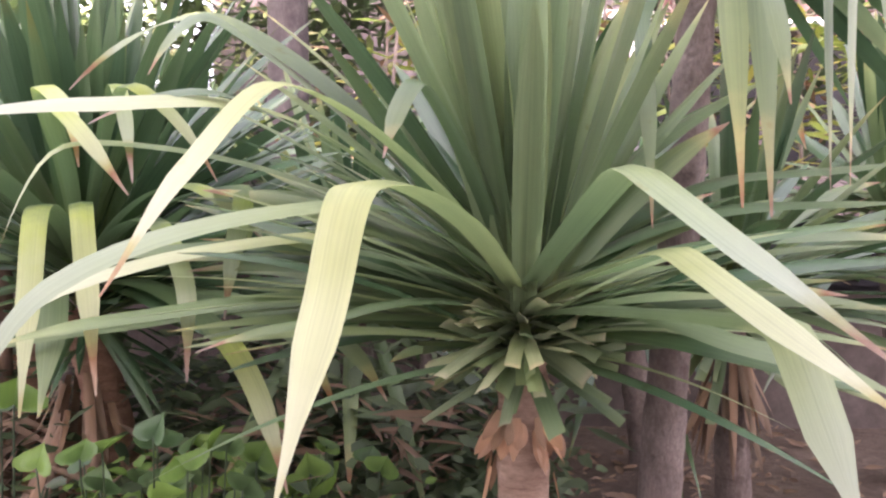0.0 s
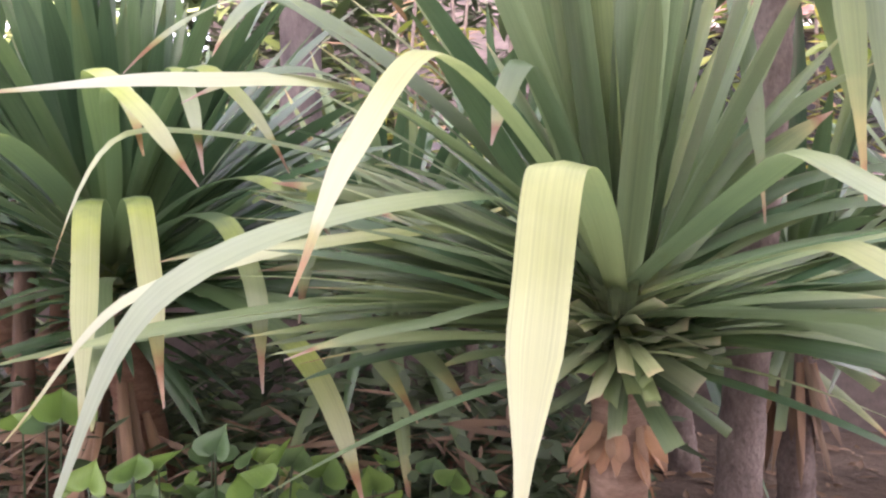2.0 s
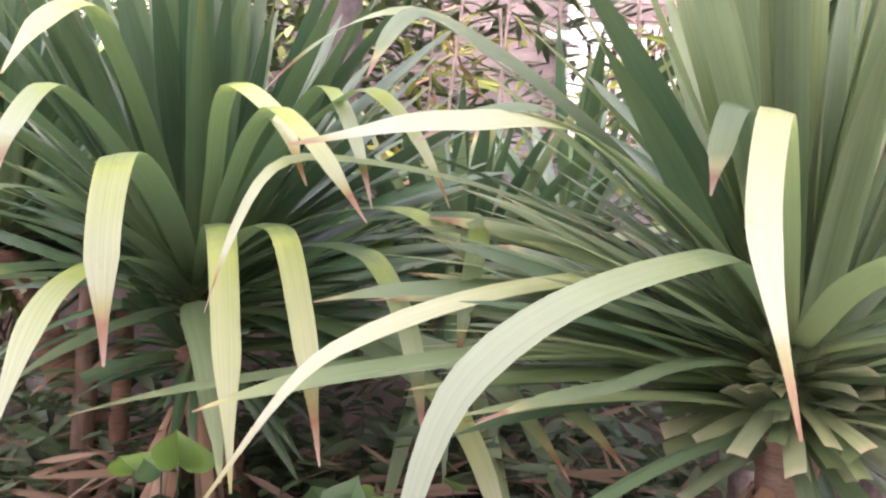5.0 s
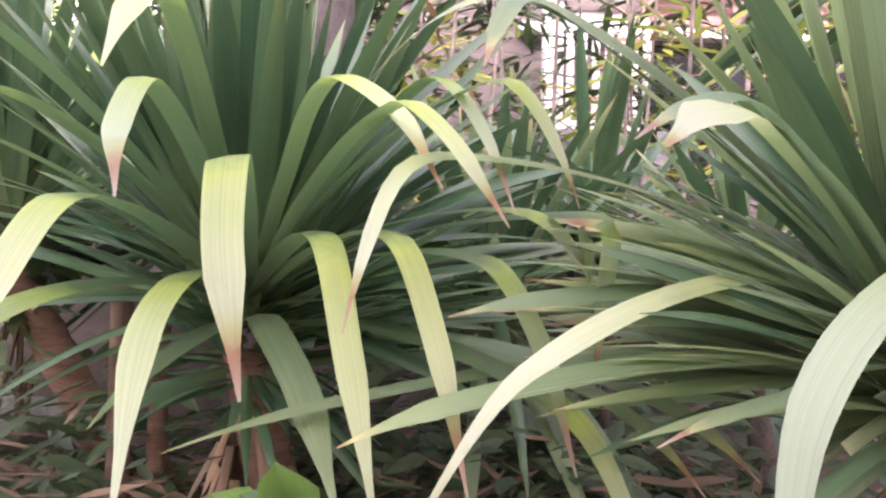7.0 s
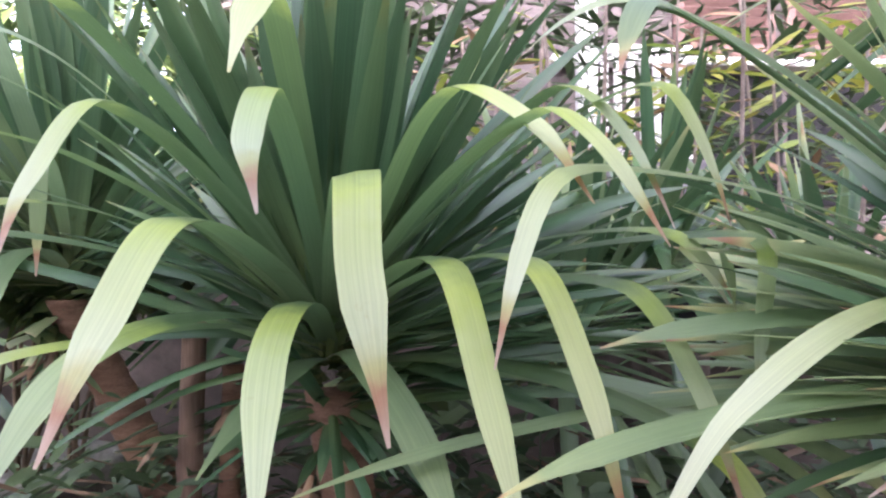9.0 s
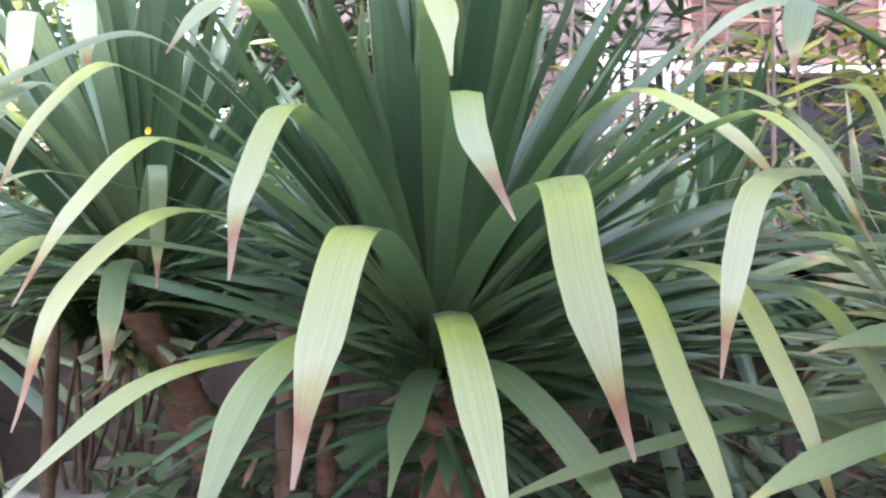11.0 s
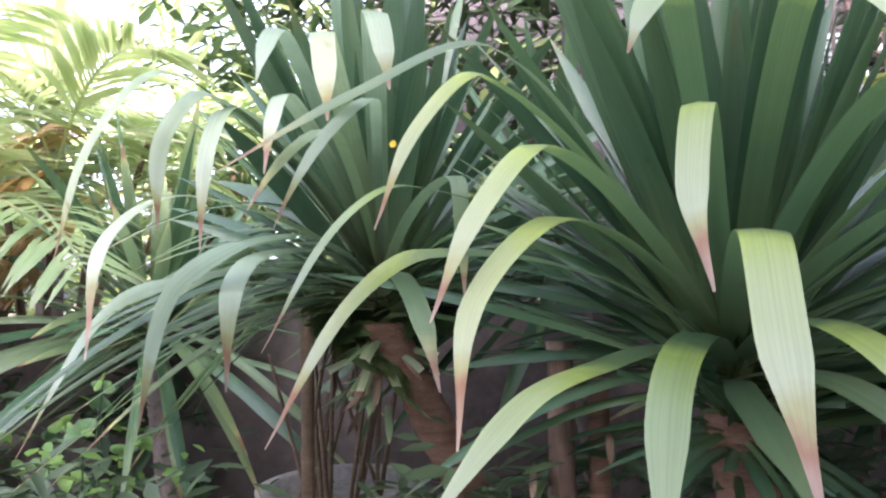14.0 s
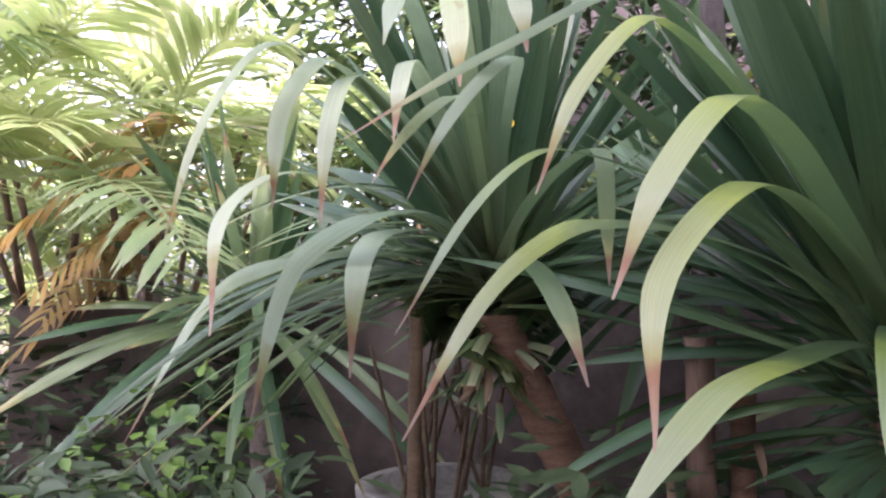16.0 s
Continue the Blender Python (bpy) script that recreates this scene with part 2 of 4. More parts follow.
def rounded(a, b, c, n=26, soft=3, sag=0.0, fold=False):
    """A line from a over the bend b to c. The hanging end falls in a curve, or straight down from a sharp fold."""
    l1, l2 = (b - a).length, (c - b).length
    n1 = max(6, round(n * l1 / (l1 + l2)))
    n2 = max(6, n - n1)
    pts = [a.lerp(b, i / n1) + Vector((0, 0, sag * l1 * 4 * (i / n1) * (1 - i / n1))) for i in range(n1)]
    over = b.lerp(c, 0.5) if fold else Vector((b.x + (c.x - b.x) * 0.62, b.y + (c.y - b.y) * 0.62, b.z + (c.z - b.z) * 0.24))
    for i in range(n2 + 1):
        q = i / n2
        pts.append(b * (1 - q) ** 2 + over * (2 * q * (1 - q)) + c * q * q)
    for _ in range(soft):
        pts = [pts[0]] + [(p + q * 2 + r) / 4 for p, q, r in zip(pts, pts[1:], pts[2:])] + [pts[-1]]
    return pts


rng = random.Random(7)


def yucca(label, crown, foot, radius, bark, lean=0.0, rings=True):
    """The Empty of a plant at its foot, with its ringed trunk up to the crown."""
    crown, foot = Vector(crown), Vector(foot)
    plant = tagged(new("yucca_plant"), label, "plant", group="yuccas of the bed")
    plant.location = foot
    rel = crown - foot
    top = rel - Vector((0, 0, 0.06))
    verts, faces = [], []
    rows, seg = 70, 20
    for i in range(rows + 1):
        s = i / rows
        p = top * s + Vector((lean * math.sin(math.pi * s), 0, 0))
        r = radius * (1.25 - 0.3 * s) * (1.03 - 0.075 * ((i * 0.38) % 1.0) + (0.03 * rng.uniform(-1, 1)))
        for k in range(seg):
            a = 2 * math.pi * k / seg
            rr = r * (1 + 0.07 * noise.noise((math.cos(a) * 2, math.sin(a) * 2, s * 9 + foot.x)))
            verts.append(p + Vector((math.cos(a) * rr, math.sin(a) * rr, 0)))
        if i:
            o = i * seg
            faces += [(o - seg + k, o - seg + (k + 1) % seg, o + (k + 1) % seg, o + k) for k in range(seg)]
    faces.append(tuple(range(rows * seg, rows * seg + seg)))
    child("trunk", mesh_of("trunk", verts, faces, bark), plant, "ringed leaf-scarred trunk")
    return plant, rel


def polar(rel, az, reach, rise):
    a = radians(az)
    return rel + Vector((math.cos(a) * reach, math.sin(a) * reach, rise))


TONES = (leaf_green, leaf_lit_end, leaf_blue_lit, leaf_soft_lit)


def threaded(knots, n=9):
    """A smooth line through the knots, by even steps between each two."""
    ks = [knots[0] * 2 - knots[1]] + knots + [knots[-1] * 2 - knots[-2]]
    pts = []
    for p, q, r, s in zip(ks, ks[1:], ks[2:], ks[3:]):
        l = (r - q).length
        m0 = (r - p) * (l / max(1e-6, (r - q).length + (q - p).length))
        m1 = (s - q) * (l / max(1e-6, (r - q).length + (s - r).length))
        for i in range(n):
            x = i / n
            pts.append(q * (2 * x**3 - 3 * x * x + 1) + m0 * (x**3 - 2 * x * x + x) + r * (3 * x * x - 2 * x**3) + m1 * (x**3 - x * x))
    return pts + [knots[-1]]



def leaf(plant_rel, bend, tip, width, dry=1.0, tone=0, fold=False, mid=None):
    """An outer strap leaf: it arches out to the bend and hangs from there by the middle to its tip. Each is given as azimuth, reach and rise from the crown."""
    plant, rel = plant_rel
    b, c = polar(rel, *bend), polar(rel, *tip)
    a = polar(rel, bend[0], 0.02, max(-0.07, min(0.05, 0.25 * bend[2])))
    way = c - a
    side = Vector((-way.y, way.x, 0)).normalized()
    side = side + Vector((0.5 if side.x >= 0 else -0.5, 0, 0.6 * side.y))  # the blades turn their faces to the open side
    m = polar(rel, *mid) if mid else None
    if m and dry < 0.89:
        c = c + (c - m) * 0.5  # long blades go on below
    if m:
        pts = threaded([a, a.lerp(b, 0.5) + Vector((0, 0, 0.07 * (b - a).length)), b, m, c])
    else:
        b = b + (b - (a + c) / 2).normalized() * 0.012
        pts = rounded(a, b, c, 32, 1 if fold else rng.randint(2, 4), rng.uniform(0.0, 0.02) if fold else rng.uniform(0.05, 0.09), fold)
    way_in = (b - a).length
    turn = min(0.85, max(0.25, way_in / (way_in + (c - b).length)))
    v, f, u = strap(pts, width * rng.uniform(0.97, 1.06), side, rng.uniform(-0.25, 0.25), rng.uniform(0.12, 0.3), turn=turn)
    # green up to the bend; light on the hanging half is coloured in as paler
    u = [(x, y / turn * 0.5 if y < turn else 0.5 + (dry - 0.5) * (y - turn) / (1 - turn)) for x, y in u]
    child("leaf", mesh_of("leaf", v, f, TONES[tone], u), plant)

def spray(plant_rel, count, azimuth, elevation, length, width, mats, droop=0.25, seed=1, blunt=False, start=0.02, drop=(-0.05, 0.06), name="leaf", label=""):
    """Inner leaves of a crown, that fan out and arch a little."""
    plant, rel = plant_rel
    r = random.Random(seed)
    for i in range(count):
        az, el, ln = radians(r.uniform(*azimuth)), radians(r.uniform(*elevation)), r.uniform(*length)
        way = Vector((math.cos(az) * math.cos(el), math.sin(az) * math.cos(el), math.sin(el)))
        flat = Vector((math.cos(az), math.sin(az), 0))
        a = rel + flat * start + Vector((0, 0, r.uniform(*drop) + 0.05 * math.sin(el)))
        n = 8 if blunt else 14
        d = droop * r.uniform(0.4, 1.4)
        pts = [a + way * (ln * s) + (flat * 0.25 - Vector((0, 0, 1))) * (d * ln * s * s * math.cos(el) * 1.2) for s in (k / n for k in range(n + 1))]
        side = Vector((-math.sin(az), math.cos(az), 0))
        side = side + Vector((0.4 if side.x >= 0 else -0.4, 0, 0.4 * side.y))
        v, f, u = strap(pts, r.uniform(*width), side, r.uniform(-0.9, 0.9), r.uniform(0.25, 0.6), base=0.7, blunt=blunt, v_end=0.8 if blunt else r.choice((0.88, 0.92, 0.97)))
        child(name, mesh_of(name, v, f, r.choice(mats), u), plant, label)


# ---------------- ground, wall and the house beyond ----------------
nx, ny = 120, 90
gx = [-14 + 28 * i / nx for i in range(nx + 1)]
gy = [-3 + 16 * j / ny for j in range(ny + 1)]
verts = [(x, y, ground_height(x, y)) for y in gy for x in gx]
faces = [(j * (nx + 1) + i, j * (nx + 1) + i + 1, (j + 1) * (nx + 1) + i + 1, (j + 1) * (nx + 1) + i) for j in range(ny) for i in range(nx)]
far = len(verts)
verts += [(-400, -300, 0), (400, -300, 0), (400, 600, 0), (-400, 600, 0)]
c0, c1, c2, c3 = 0, nx, (nx + 1) * (ny + 1) - 1, (nx + 1) * ny
faces += [(far, far + 1, c1, *range(nx - 1, -1, -1)), (far + 1, far + 2, c2, *[(nx + 1) * (j + 1) - 1 for j in range(ny - 1, -1, -1)]),
          (far + 2, far + 3, c3, *[(nx + 1) * ny + i for i in range(1, nx + 1)]), (far + 3, far, c0, *[(nx + 1) * j for j in range(1, ny + 1)])]
tagged(new("ground", mesh_of("ground", verts, faces, soil)), "brown bare garden soil scattered with dry litter", "ground", kind="structure")

# garden wall; the plants' shade on it is in its colour
bm = bmesh.new()
box(bm, -3.4, 0.2, 3.15, 3.33, 0.2, 1.42, 0.012)
box(bm, 0.2, 4.5, 3.15, 3.33, 0.2, 1.2, 0.012)
tagged(part("wall_garden", bm, wall_render, None), "grey-brown rendered garden wall behind the plants, coloured darker for their shade", "wall", kind="structure")

# unseen stepped wall behind the camera, added to keep sun off the bed
bm = bmesh.new()
box(bm, -7.0, -1.0, -2.6, -2.2, -0.05, 5.4)
box(bm, -1.0, 7.0, -2.6, -2.2, -0.05, 9.6)
tagged(part("wall_sun_block", bm, wall_bounce, None), "unseen pale wall added to shade the planted bed", "wall", kind="structure")


def house():
    h = tagged(new("house"), "house with a mauve-brown boarded front, red-brown shutters and a white sill", "house")
    h.location = (0, 0, 0)
    Y = 6.25
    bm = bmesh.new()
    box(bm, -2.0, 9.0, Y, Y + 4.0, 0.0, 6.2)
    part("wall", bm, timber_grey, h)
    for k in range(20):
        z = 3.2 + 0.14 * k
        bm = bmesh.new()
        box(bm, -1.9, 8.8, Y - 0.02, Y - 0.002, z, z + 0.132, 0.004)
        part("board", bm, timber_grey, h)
    bm = bmesh.new()
    box(bm, -2.6, 9.6, Y - 1.0, Y + 4.5, 6.2, 6.4)
    part("roof", bm, roof_dark, h)
    for x0 in (1.62, 2.56, 4.0, 4.94):
        w = part("shutter", _frame(x0, x0 + 0.85, 3.22, 5.0, Y - 0.022), timber_red, h, "red-brown timber shutter")
        for k in range(22):
            bm = bmesh.new()
            bmesh.ops.create_cube(bm, size=1.0, matrix=Matrix.LocRotScale((x0 + 0.425, Y - 0.055, 3.36 + k * 0.0735), Euler((radians(35), 0, 0)), (0.7, 0.012, 0.075)))
            part("slat", bm, timber_red, w)
    bm = bmesh.new()
    box(bm, 0.6, 8.5, Y - 0.16, Y, 3.12, 3.19, 0.01)
    part("sill", bm, paint_white, h, "white painted sill")
    for x0 in (1.45, 2.6, 3.75, 4.9):
        bm = bmesh.new()
        box(bm, x0, x0 + 1.1, Y - 0.02, Y + 0.05, 2.0, 3.08, 0.01)
        part("window", bm, paint_black, h, "dark window opening")
    bm = bmesh.new()
    box(bm, 0.72, 0.86, Y - 0.5, Y - 0.36, 0.0, 6.2, 0.015)
    part("column", bm, paint_white, h, "white porch column")
    return h


def _frame(x0, x1, z0, z1, Y):
    bm = bmesh.new()
    for a, b, c, d in ((x0, x0 + 0.08, z0, z1), (x1 - 0.08, x1, z0, z1), (x0 + 0.08, x1 - 0.08, z0, z0 + 0.1), (x0 + 0.08, x1 - 0.08, z1 - 0.1, z1)):
        box(bm, a, b, Y - 0.06, Y - 0.005, c, d, 0.006)
    return bm


house()


def railing():
    r = tagged(new("railing"), "white painted picket railing of the porch", "railing")
    for z in (2.3, 3.1):
        bm = bmesh.new()
        box(bm, 0.86, 1.6, 5.78, 5.84, z, z + 0.07, 0.008)
        part("rail", bm, paint_white, r)
    for i in range(7):
        x = 0.9 + i * 0.1
        bm = bmesh.new()
        box(bm, x, x + 0.05, 5.785, 5.835, 2.37, 3.1, 0.006)
        part("picket", bm, paint_white, r)


railing()
bm = bmesh.new()
box(bm, -0.2, 1.7, 5.74, 5.88, 0.2, 2.3, 0.01)
tagged(part("wall_porch", bm, paint_pale, None), "pale wall under the white porch railing", "wall", kind="structure")


def trough():
    t = tagged(new("planter_trough"), "black plastic planter trough standing on the garden wall", "planter")
    t.location = (1.0, 3.24, 1.2)
    bm = bmesh.new()
    box(bm, -0.75, 0.9, -0.14, 0.14, 0.0, 0.28, 0.02)
    part("body", bm, paint_black, t)
    bm = bmesh.new()
    box(bm, -0.78, 0.93, -0.17, 0.17, 0.28, 0.31, 0.01)
    part("rim", bm, paint_black, t)


trough()

# ---------------- the yuccas ----------------
AX = (0.193, 1.285, 1.290)
BX = (-0.810, 1.780, 1.310)
CX = (-1.450, 2.220, 1.460)
DX = (0.599, 1.620, 2.124)
yucca_a = yucca("tall yucca with upright strap leaves above a skirt of trimmed leaves", AX, (AX[0] + 0.01, AX[1] + 0.02, 0.1), 0.044, bark_brown)
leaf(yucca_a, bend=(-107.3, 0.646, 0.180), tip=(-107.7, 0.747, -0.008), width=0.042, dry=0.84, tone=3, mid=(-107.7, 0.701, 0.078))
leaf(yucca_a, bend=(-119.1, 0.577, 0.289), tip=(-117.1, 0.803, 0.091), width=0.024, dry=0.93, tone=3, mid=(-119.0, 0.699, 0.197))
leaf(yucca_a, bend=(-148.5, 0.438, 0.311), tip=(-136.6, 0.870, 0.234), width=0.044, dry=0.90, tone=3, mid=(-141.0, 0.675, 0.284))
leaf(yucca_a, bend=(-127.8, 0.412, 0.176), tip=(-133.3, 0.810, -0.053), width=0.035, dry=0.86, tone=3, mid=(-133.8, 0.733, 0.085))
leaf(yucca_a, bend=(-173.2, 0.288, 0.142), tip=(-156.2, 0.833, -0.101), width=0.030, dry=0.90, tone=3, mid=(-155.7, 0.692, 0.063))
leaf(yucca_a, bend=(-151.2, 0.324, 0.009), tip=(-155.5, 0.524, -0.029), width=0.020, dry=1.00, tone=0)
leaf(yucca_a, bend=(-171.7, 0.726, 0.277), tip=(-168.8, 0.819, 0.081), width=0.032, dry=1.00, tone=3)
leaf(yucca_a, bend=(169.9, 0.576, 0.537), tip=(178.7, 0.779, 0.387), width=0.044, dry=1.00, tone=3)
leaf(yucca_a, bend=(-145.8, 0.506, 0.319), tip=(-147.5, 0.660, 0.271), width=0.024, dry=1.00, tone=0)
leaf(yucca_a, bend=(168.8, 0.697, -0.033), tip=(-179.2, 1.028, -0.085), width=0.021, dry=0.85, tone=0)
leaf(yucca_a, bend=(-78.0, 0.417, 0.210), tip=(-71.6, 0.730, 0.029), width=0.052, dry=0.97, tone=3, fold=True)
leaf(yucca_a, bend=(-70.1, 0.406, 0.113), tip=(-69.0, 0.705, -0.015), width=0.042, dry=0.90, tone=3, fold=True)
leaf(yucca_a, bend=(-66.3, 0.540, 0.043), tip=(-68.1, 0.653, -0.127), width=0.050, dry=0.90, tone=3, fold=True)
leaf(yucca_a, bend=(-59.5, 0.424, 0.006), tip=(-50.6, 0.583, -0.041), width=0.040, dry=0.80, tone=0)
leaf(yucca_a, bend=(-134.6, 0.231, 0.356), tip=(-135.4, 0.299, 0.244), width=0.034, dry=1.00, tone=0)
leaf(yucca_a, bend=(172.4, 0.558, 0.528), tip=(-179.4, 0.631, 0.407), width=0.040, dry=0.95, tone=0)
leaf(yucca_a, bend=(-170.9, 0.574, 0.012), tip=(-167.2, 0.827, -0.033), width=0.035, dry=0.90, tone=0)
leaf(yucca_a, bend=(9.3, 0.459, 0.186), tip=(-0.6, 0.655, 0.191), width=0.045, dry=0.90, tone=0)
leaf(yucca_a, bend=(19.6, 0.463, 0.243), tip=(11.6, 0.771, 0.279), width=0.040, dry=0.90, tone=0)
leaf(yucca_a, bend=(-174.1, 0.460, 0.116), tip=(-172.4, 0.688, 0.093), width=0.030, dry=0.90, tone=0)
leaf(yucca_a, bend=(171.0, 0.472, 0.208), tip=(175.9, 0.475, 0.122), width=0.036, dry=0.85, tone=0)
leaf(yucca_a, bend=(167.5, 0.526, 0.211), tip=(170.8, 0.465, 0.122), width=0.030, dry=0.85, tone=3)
spray(yucca_a, 36, (0, 360), (58, 88), (0.60, 0.8), (0.038, 0.05), (leaf_green, leaf_core_lit), 0.12, 11)
spray(yucca_a, 34, (0, 200), (28, 60), (0.5, 0.7), (0.036, 0.05), (leaf_green, leaf_shaded), 0.25, 12)
spray(yucca_a, 12, (200, 330), (68, 82), (0.5, 0.65), (0.04, 0.05), (leaf_core_lit,), 0.1, 10)
spray(yucca_a, 44, (140, 205), (8, 44), (0.4, 0.62), (0.014, 0.024), (leaf_green, leaf_core_lit), 0.16, 19, drop=(-0.07, 0.03))
spray(yucca_a, 20, (-50, 40), (4, 42), (0.35, 0.55), (0.018, 0.028), (leaf_green, leaf_core_lit), 0.22, 20, drop=(-0.07, 0.03))
spray(yucca_a, 10, (180, 360), (12, 40), (0.09, 0.17), (0.022, 0.034), (leaf_cut,), 0.1, 18, True, 0.02, (-0.1, 0.0), "cut_leaf", "leaf trimmed to a short square stub")
spray(yucca_a, 36, (110, 215), (4, 36), (0.42, 0.66), (0.026, 0.038), (leaf_green, leaf_green, leaf_shaded), 0.2, 13, drop=(-0.09, 0.03))
spray(yucca_a, 26, (-45, 80), (-4, 32), (0.42, 0.6), (0.03, 0.042), (leaf_green, leaf_shaded), 0.2, 14, drop=(-0.09, 0.03))
spray(yucca_a, 96, (0, 360), (-30, 18), (0.11, 0.17), (0.018, 0.03), (leaf_cut, leaf_green), 0.1, 15, True, 0.025, (-0.06, 0.015), "cut_leaf", "leaf trimmed to a short square stub")
spray(yucca_a, 44, (0, 360), (-82, -45), (0.03, 0.08), (0.016, 0.03), (leaf_husk,), 0.0, 16, False, 0.046, (-0.15, -0.11), "dead_leaf_base", "dry orange-brown leaf base")
spray(yucca_a, 8, (0, 360), (-88, -75), (0.06, 0.12), (0.006, 0.014), (leaf_husk,), 0.0, 17, False, 0.055, (-0.22, -0.16), "dead_leaf_base", "dry orange-brown leaf base")

yucca_b = yucca("dense yucca with bent strap leaves, coloured lit at the ends and shaded within", BX, (BX[0] + 0.12, BX[1] + 0.1, 0.5), 0.05, bark_red)
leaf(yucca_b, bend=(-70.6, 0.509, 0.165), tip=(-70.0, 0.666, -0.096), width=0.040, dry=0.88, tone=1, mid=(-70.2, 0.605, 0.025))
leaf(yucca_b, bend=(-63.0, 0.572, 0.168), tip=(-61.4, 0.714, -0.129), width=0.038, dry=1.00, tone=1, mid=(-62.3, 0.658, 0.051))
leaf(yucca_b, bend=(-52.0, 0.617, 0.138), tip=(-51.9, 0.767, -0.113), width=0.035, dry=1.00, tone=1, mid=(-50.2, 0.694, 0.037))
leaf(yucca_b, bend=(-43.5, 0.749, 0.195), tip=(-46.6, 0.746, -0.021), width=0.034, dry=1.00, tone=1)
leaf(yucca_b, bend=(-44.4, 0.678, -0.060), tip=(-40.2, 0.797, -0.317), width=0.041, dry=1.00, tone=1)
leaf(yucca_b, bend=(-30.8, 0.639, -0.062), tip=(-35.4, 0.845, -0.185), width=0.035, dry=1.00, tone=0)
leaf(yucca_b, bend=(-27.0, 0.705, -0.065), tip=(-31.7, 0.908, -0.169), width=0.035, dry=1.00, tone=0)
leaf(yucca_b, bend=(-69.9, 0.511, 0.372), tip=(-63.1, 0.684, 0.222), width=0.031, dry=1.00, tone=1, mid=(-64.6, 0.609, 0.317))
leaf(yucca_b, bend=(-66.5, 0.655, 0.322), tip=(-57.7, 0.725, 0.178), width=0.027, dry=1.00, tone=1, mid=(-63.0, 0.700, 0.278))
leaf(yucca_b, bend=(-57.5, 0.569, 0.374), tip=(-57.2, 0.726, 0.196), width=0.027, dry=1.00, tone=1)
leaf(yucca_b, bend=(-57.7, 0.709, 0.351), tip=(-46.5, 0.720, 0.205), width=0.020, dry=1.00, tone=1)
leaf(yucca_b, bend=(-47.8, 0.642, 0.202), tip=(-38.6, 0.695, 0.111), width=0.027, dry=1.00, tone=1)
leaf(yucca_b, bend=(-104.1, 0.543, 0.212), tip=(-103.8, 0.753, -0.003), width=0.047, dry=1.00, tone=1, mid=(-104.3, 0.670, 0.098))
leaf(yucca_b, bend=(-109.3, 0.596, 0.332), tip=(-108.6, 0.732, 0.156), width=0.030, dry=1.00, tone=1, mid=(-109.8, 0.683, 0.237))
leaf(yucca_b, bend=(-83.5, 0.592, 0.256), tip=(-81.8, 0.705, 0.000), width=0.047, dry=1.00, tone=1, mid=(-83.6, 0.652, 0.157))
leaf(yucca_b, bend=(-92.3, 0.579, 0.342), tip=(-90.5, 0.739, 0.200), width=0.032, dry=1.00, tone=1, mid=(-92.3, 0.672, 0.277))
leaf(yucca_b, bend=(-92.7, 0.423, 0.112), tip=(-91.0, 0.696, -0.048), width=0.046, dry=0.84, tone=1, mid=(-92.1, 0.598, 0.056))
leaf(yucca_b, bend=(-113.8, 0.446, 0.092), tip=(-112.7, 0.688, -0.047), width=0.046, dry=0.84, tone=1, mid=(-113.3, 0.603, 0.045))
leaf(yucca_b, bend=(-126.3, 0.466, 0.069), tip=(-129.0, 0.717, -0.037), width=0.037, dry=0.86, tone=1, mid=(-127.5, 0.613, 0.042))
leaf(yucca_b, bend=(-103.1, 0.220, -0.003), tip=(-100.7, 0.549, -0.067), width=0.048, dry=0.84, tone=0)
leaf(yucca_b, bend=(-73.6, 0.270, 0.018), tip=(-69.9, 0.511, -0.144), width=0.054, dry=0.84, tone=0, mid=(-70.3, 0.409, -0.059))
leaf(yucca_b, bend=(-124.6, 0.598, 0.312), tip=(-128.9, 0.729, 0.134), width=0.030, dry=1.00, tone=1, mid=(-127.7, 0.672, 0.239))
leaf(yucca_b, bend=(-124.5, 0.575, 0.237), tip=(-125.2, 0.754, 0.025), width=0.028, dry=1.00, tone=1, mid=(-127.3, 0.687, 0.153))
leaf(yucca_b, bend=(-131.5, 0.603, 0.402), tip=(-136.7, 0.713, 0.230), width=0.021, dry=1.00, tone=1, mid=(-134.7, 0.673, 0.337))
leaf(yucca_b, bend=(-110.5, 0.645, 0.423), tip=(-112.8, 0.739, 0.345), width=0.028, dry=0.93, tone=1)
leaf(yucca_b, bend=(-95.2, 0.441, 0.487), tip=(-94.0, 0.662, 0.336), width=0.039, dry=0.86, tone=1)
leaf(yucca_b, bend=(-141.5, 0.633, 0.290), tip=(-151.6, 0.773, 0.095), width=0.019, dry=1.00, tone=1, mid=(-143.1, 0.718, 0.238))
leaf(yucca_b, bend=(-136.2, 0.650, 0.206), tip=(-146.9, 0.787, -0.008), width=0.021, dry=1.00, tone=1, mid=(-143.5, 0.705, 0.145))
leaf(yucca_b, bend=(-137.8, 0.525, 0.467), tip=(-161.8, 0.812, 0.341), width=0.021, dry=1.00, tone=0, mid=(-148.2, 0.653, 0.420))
spray(yucca_b, 50, (0, 360), (58, 88), (0.6, 0.85), (0.04, 0.054), (leaf_shaded,), 0.12, 21)
spray(yucca_b, 46, (-10, 190), (20, 58), (0.5, 0.75), (0.04, 0.055), (leaf_shaded,), 0.22, 22)
spray(yucca_b, 16, (190, 350), (68, 84), (0.5, 0.7), (0.045, 0.06), (leaf_shaded,), 0.1, 23)
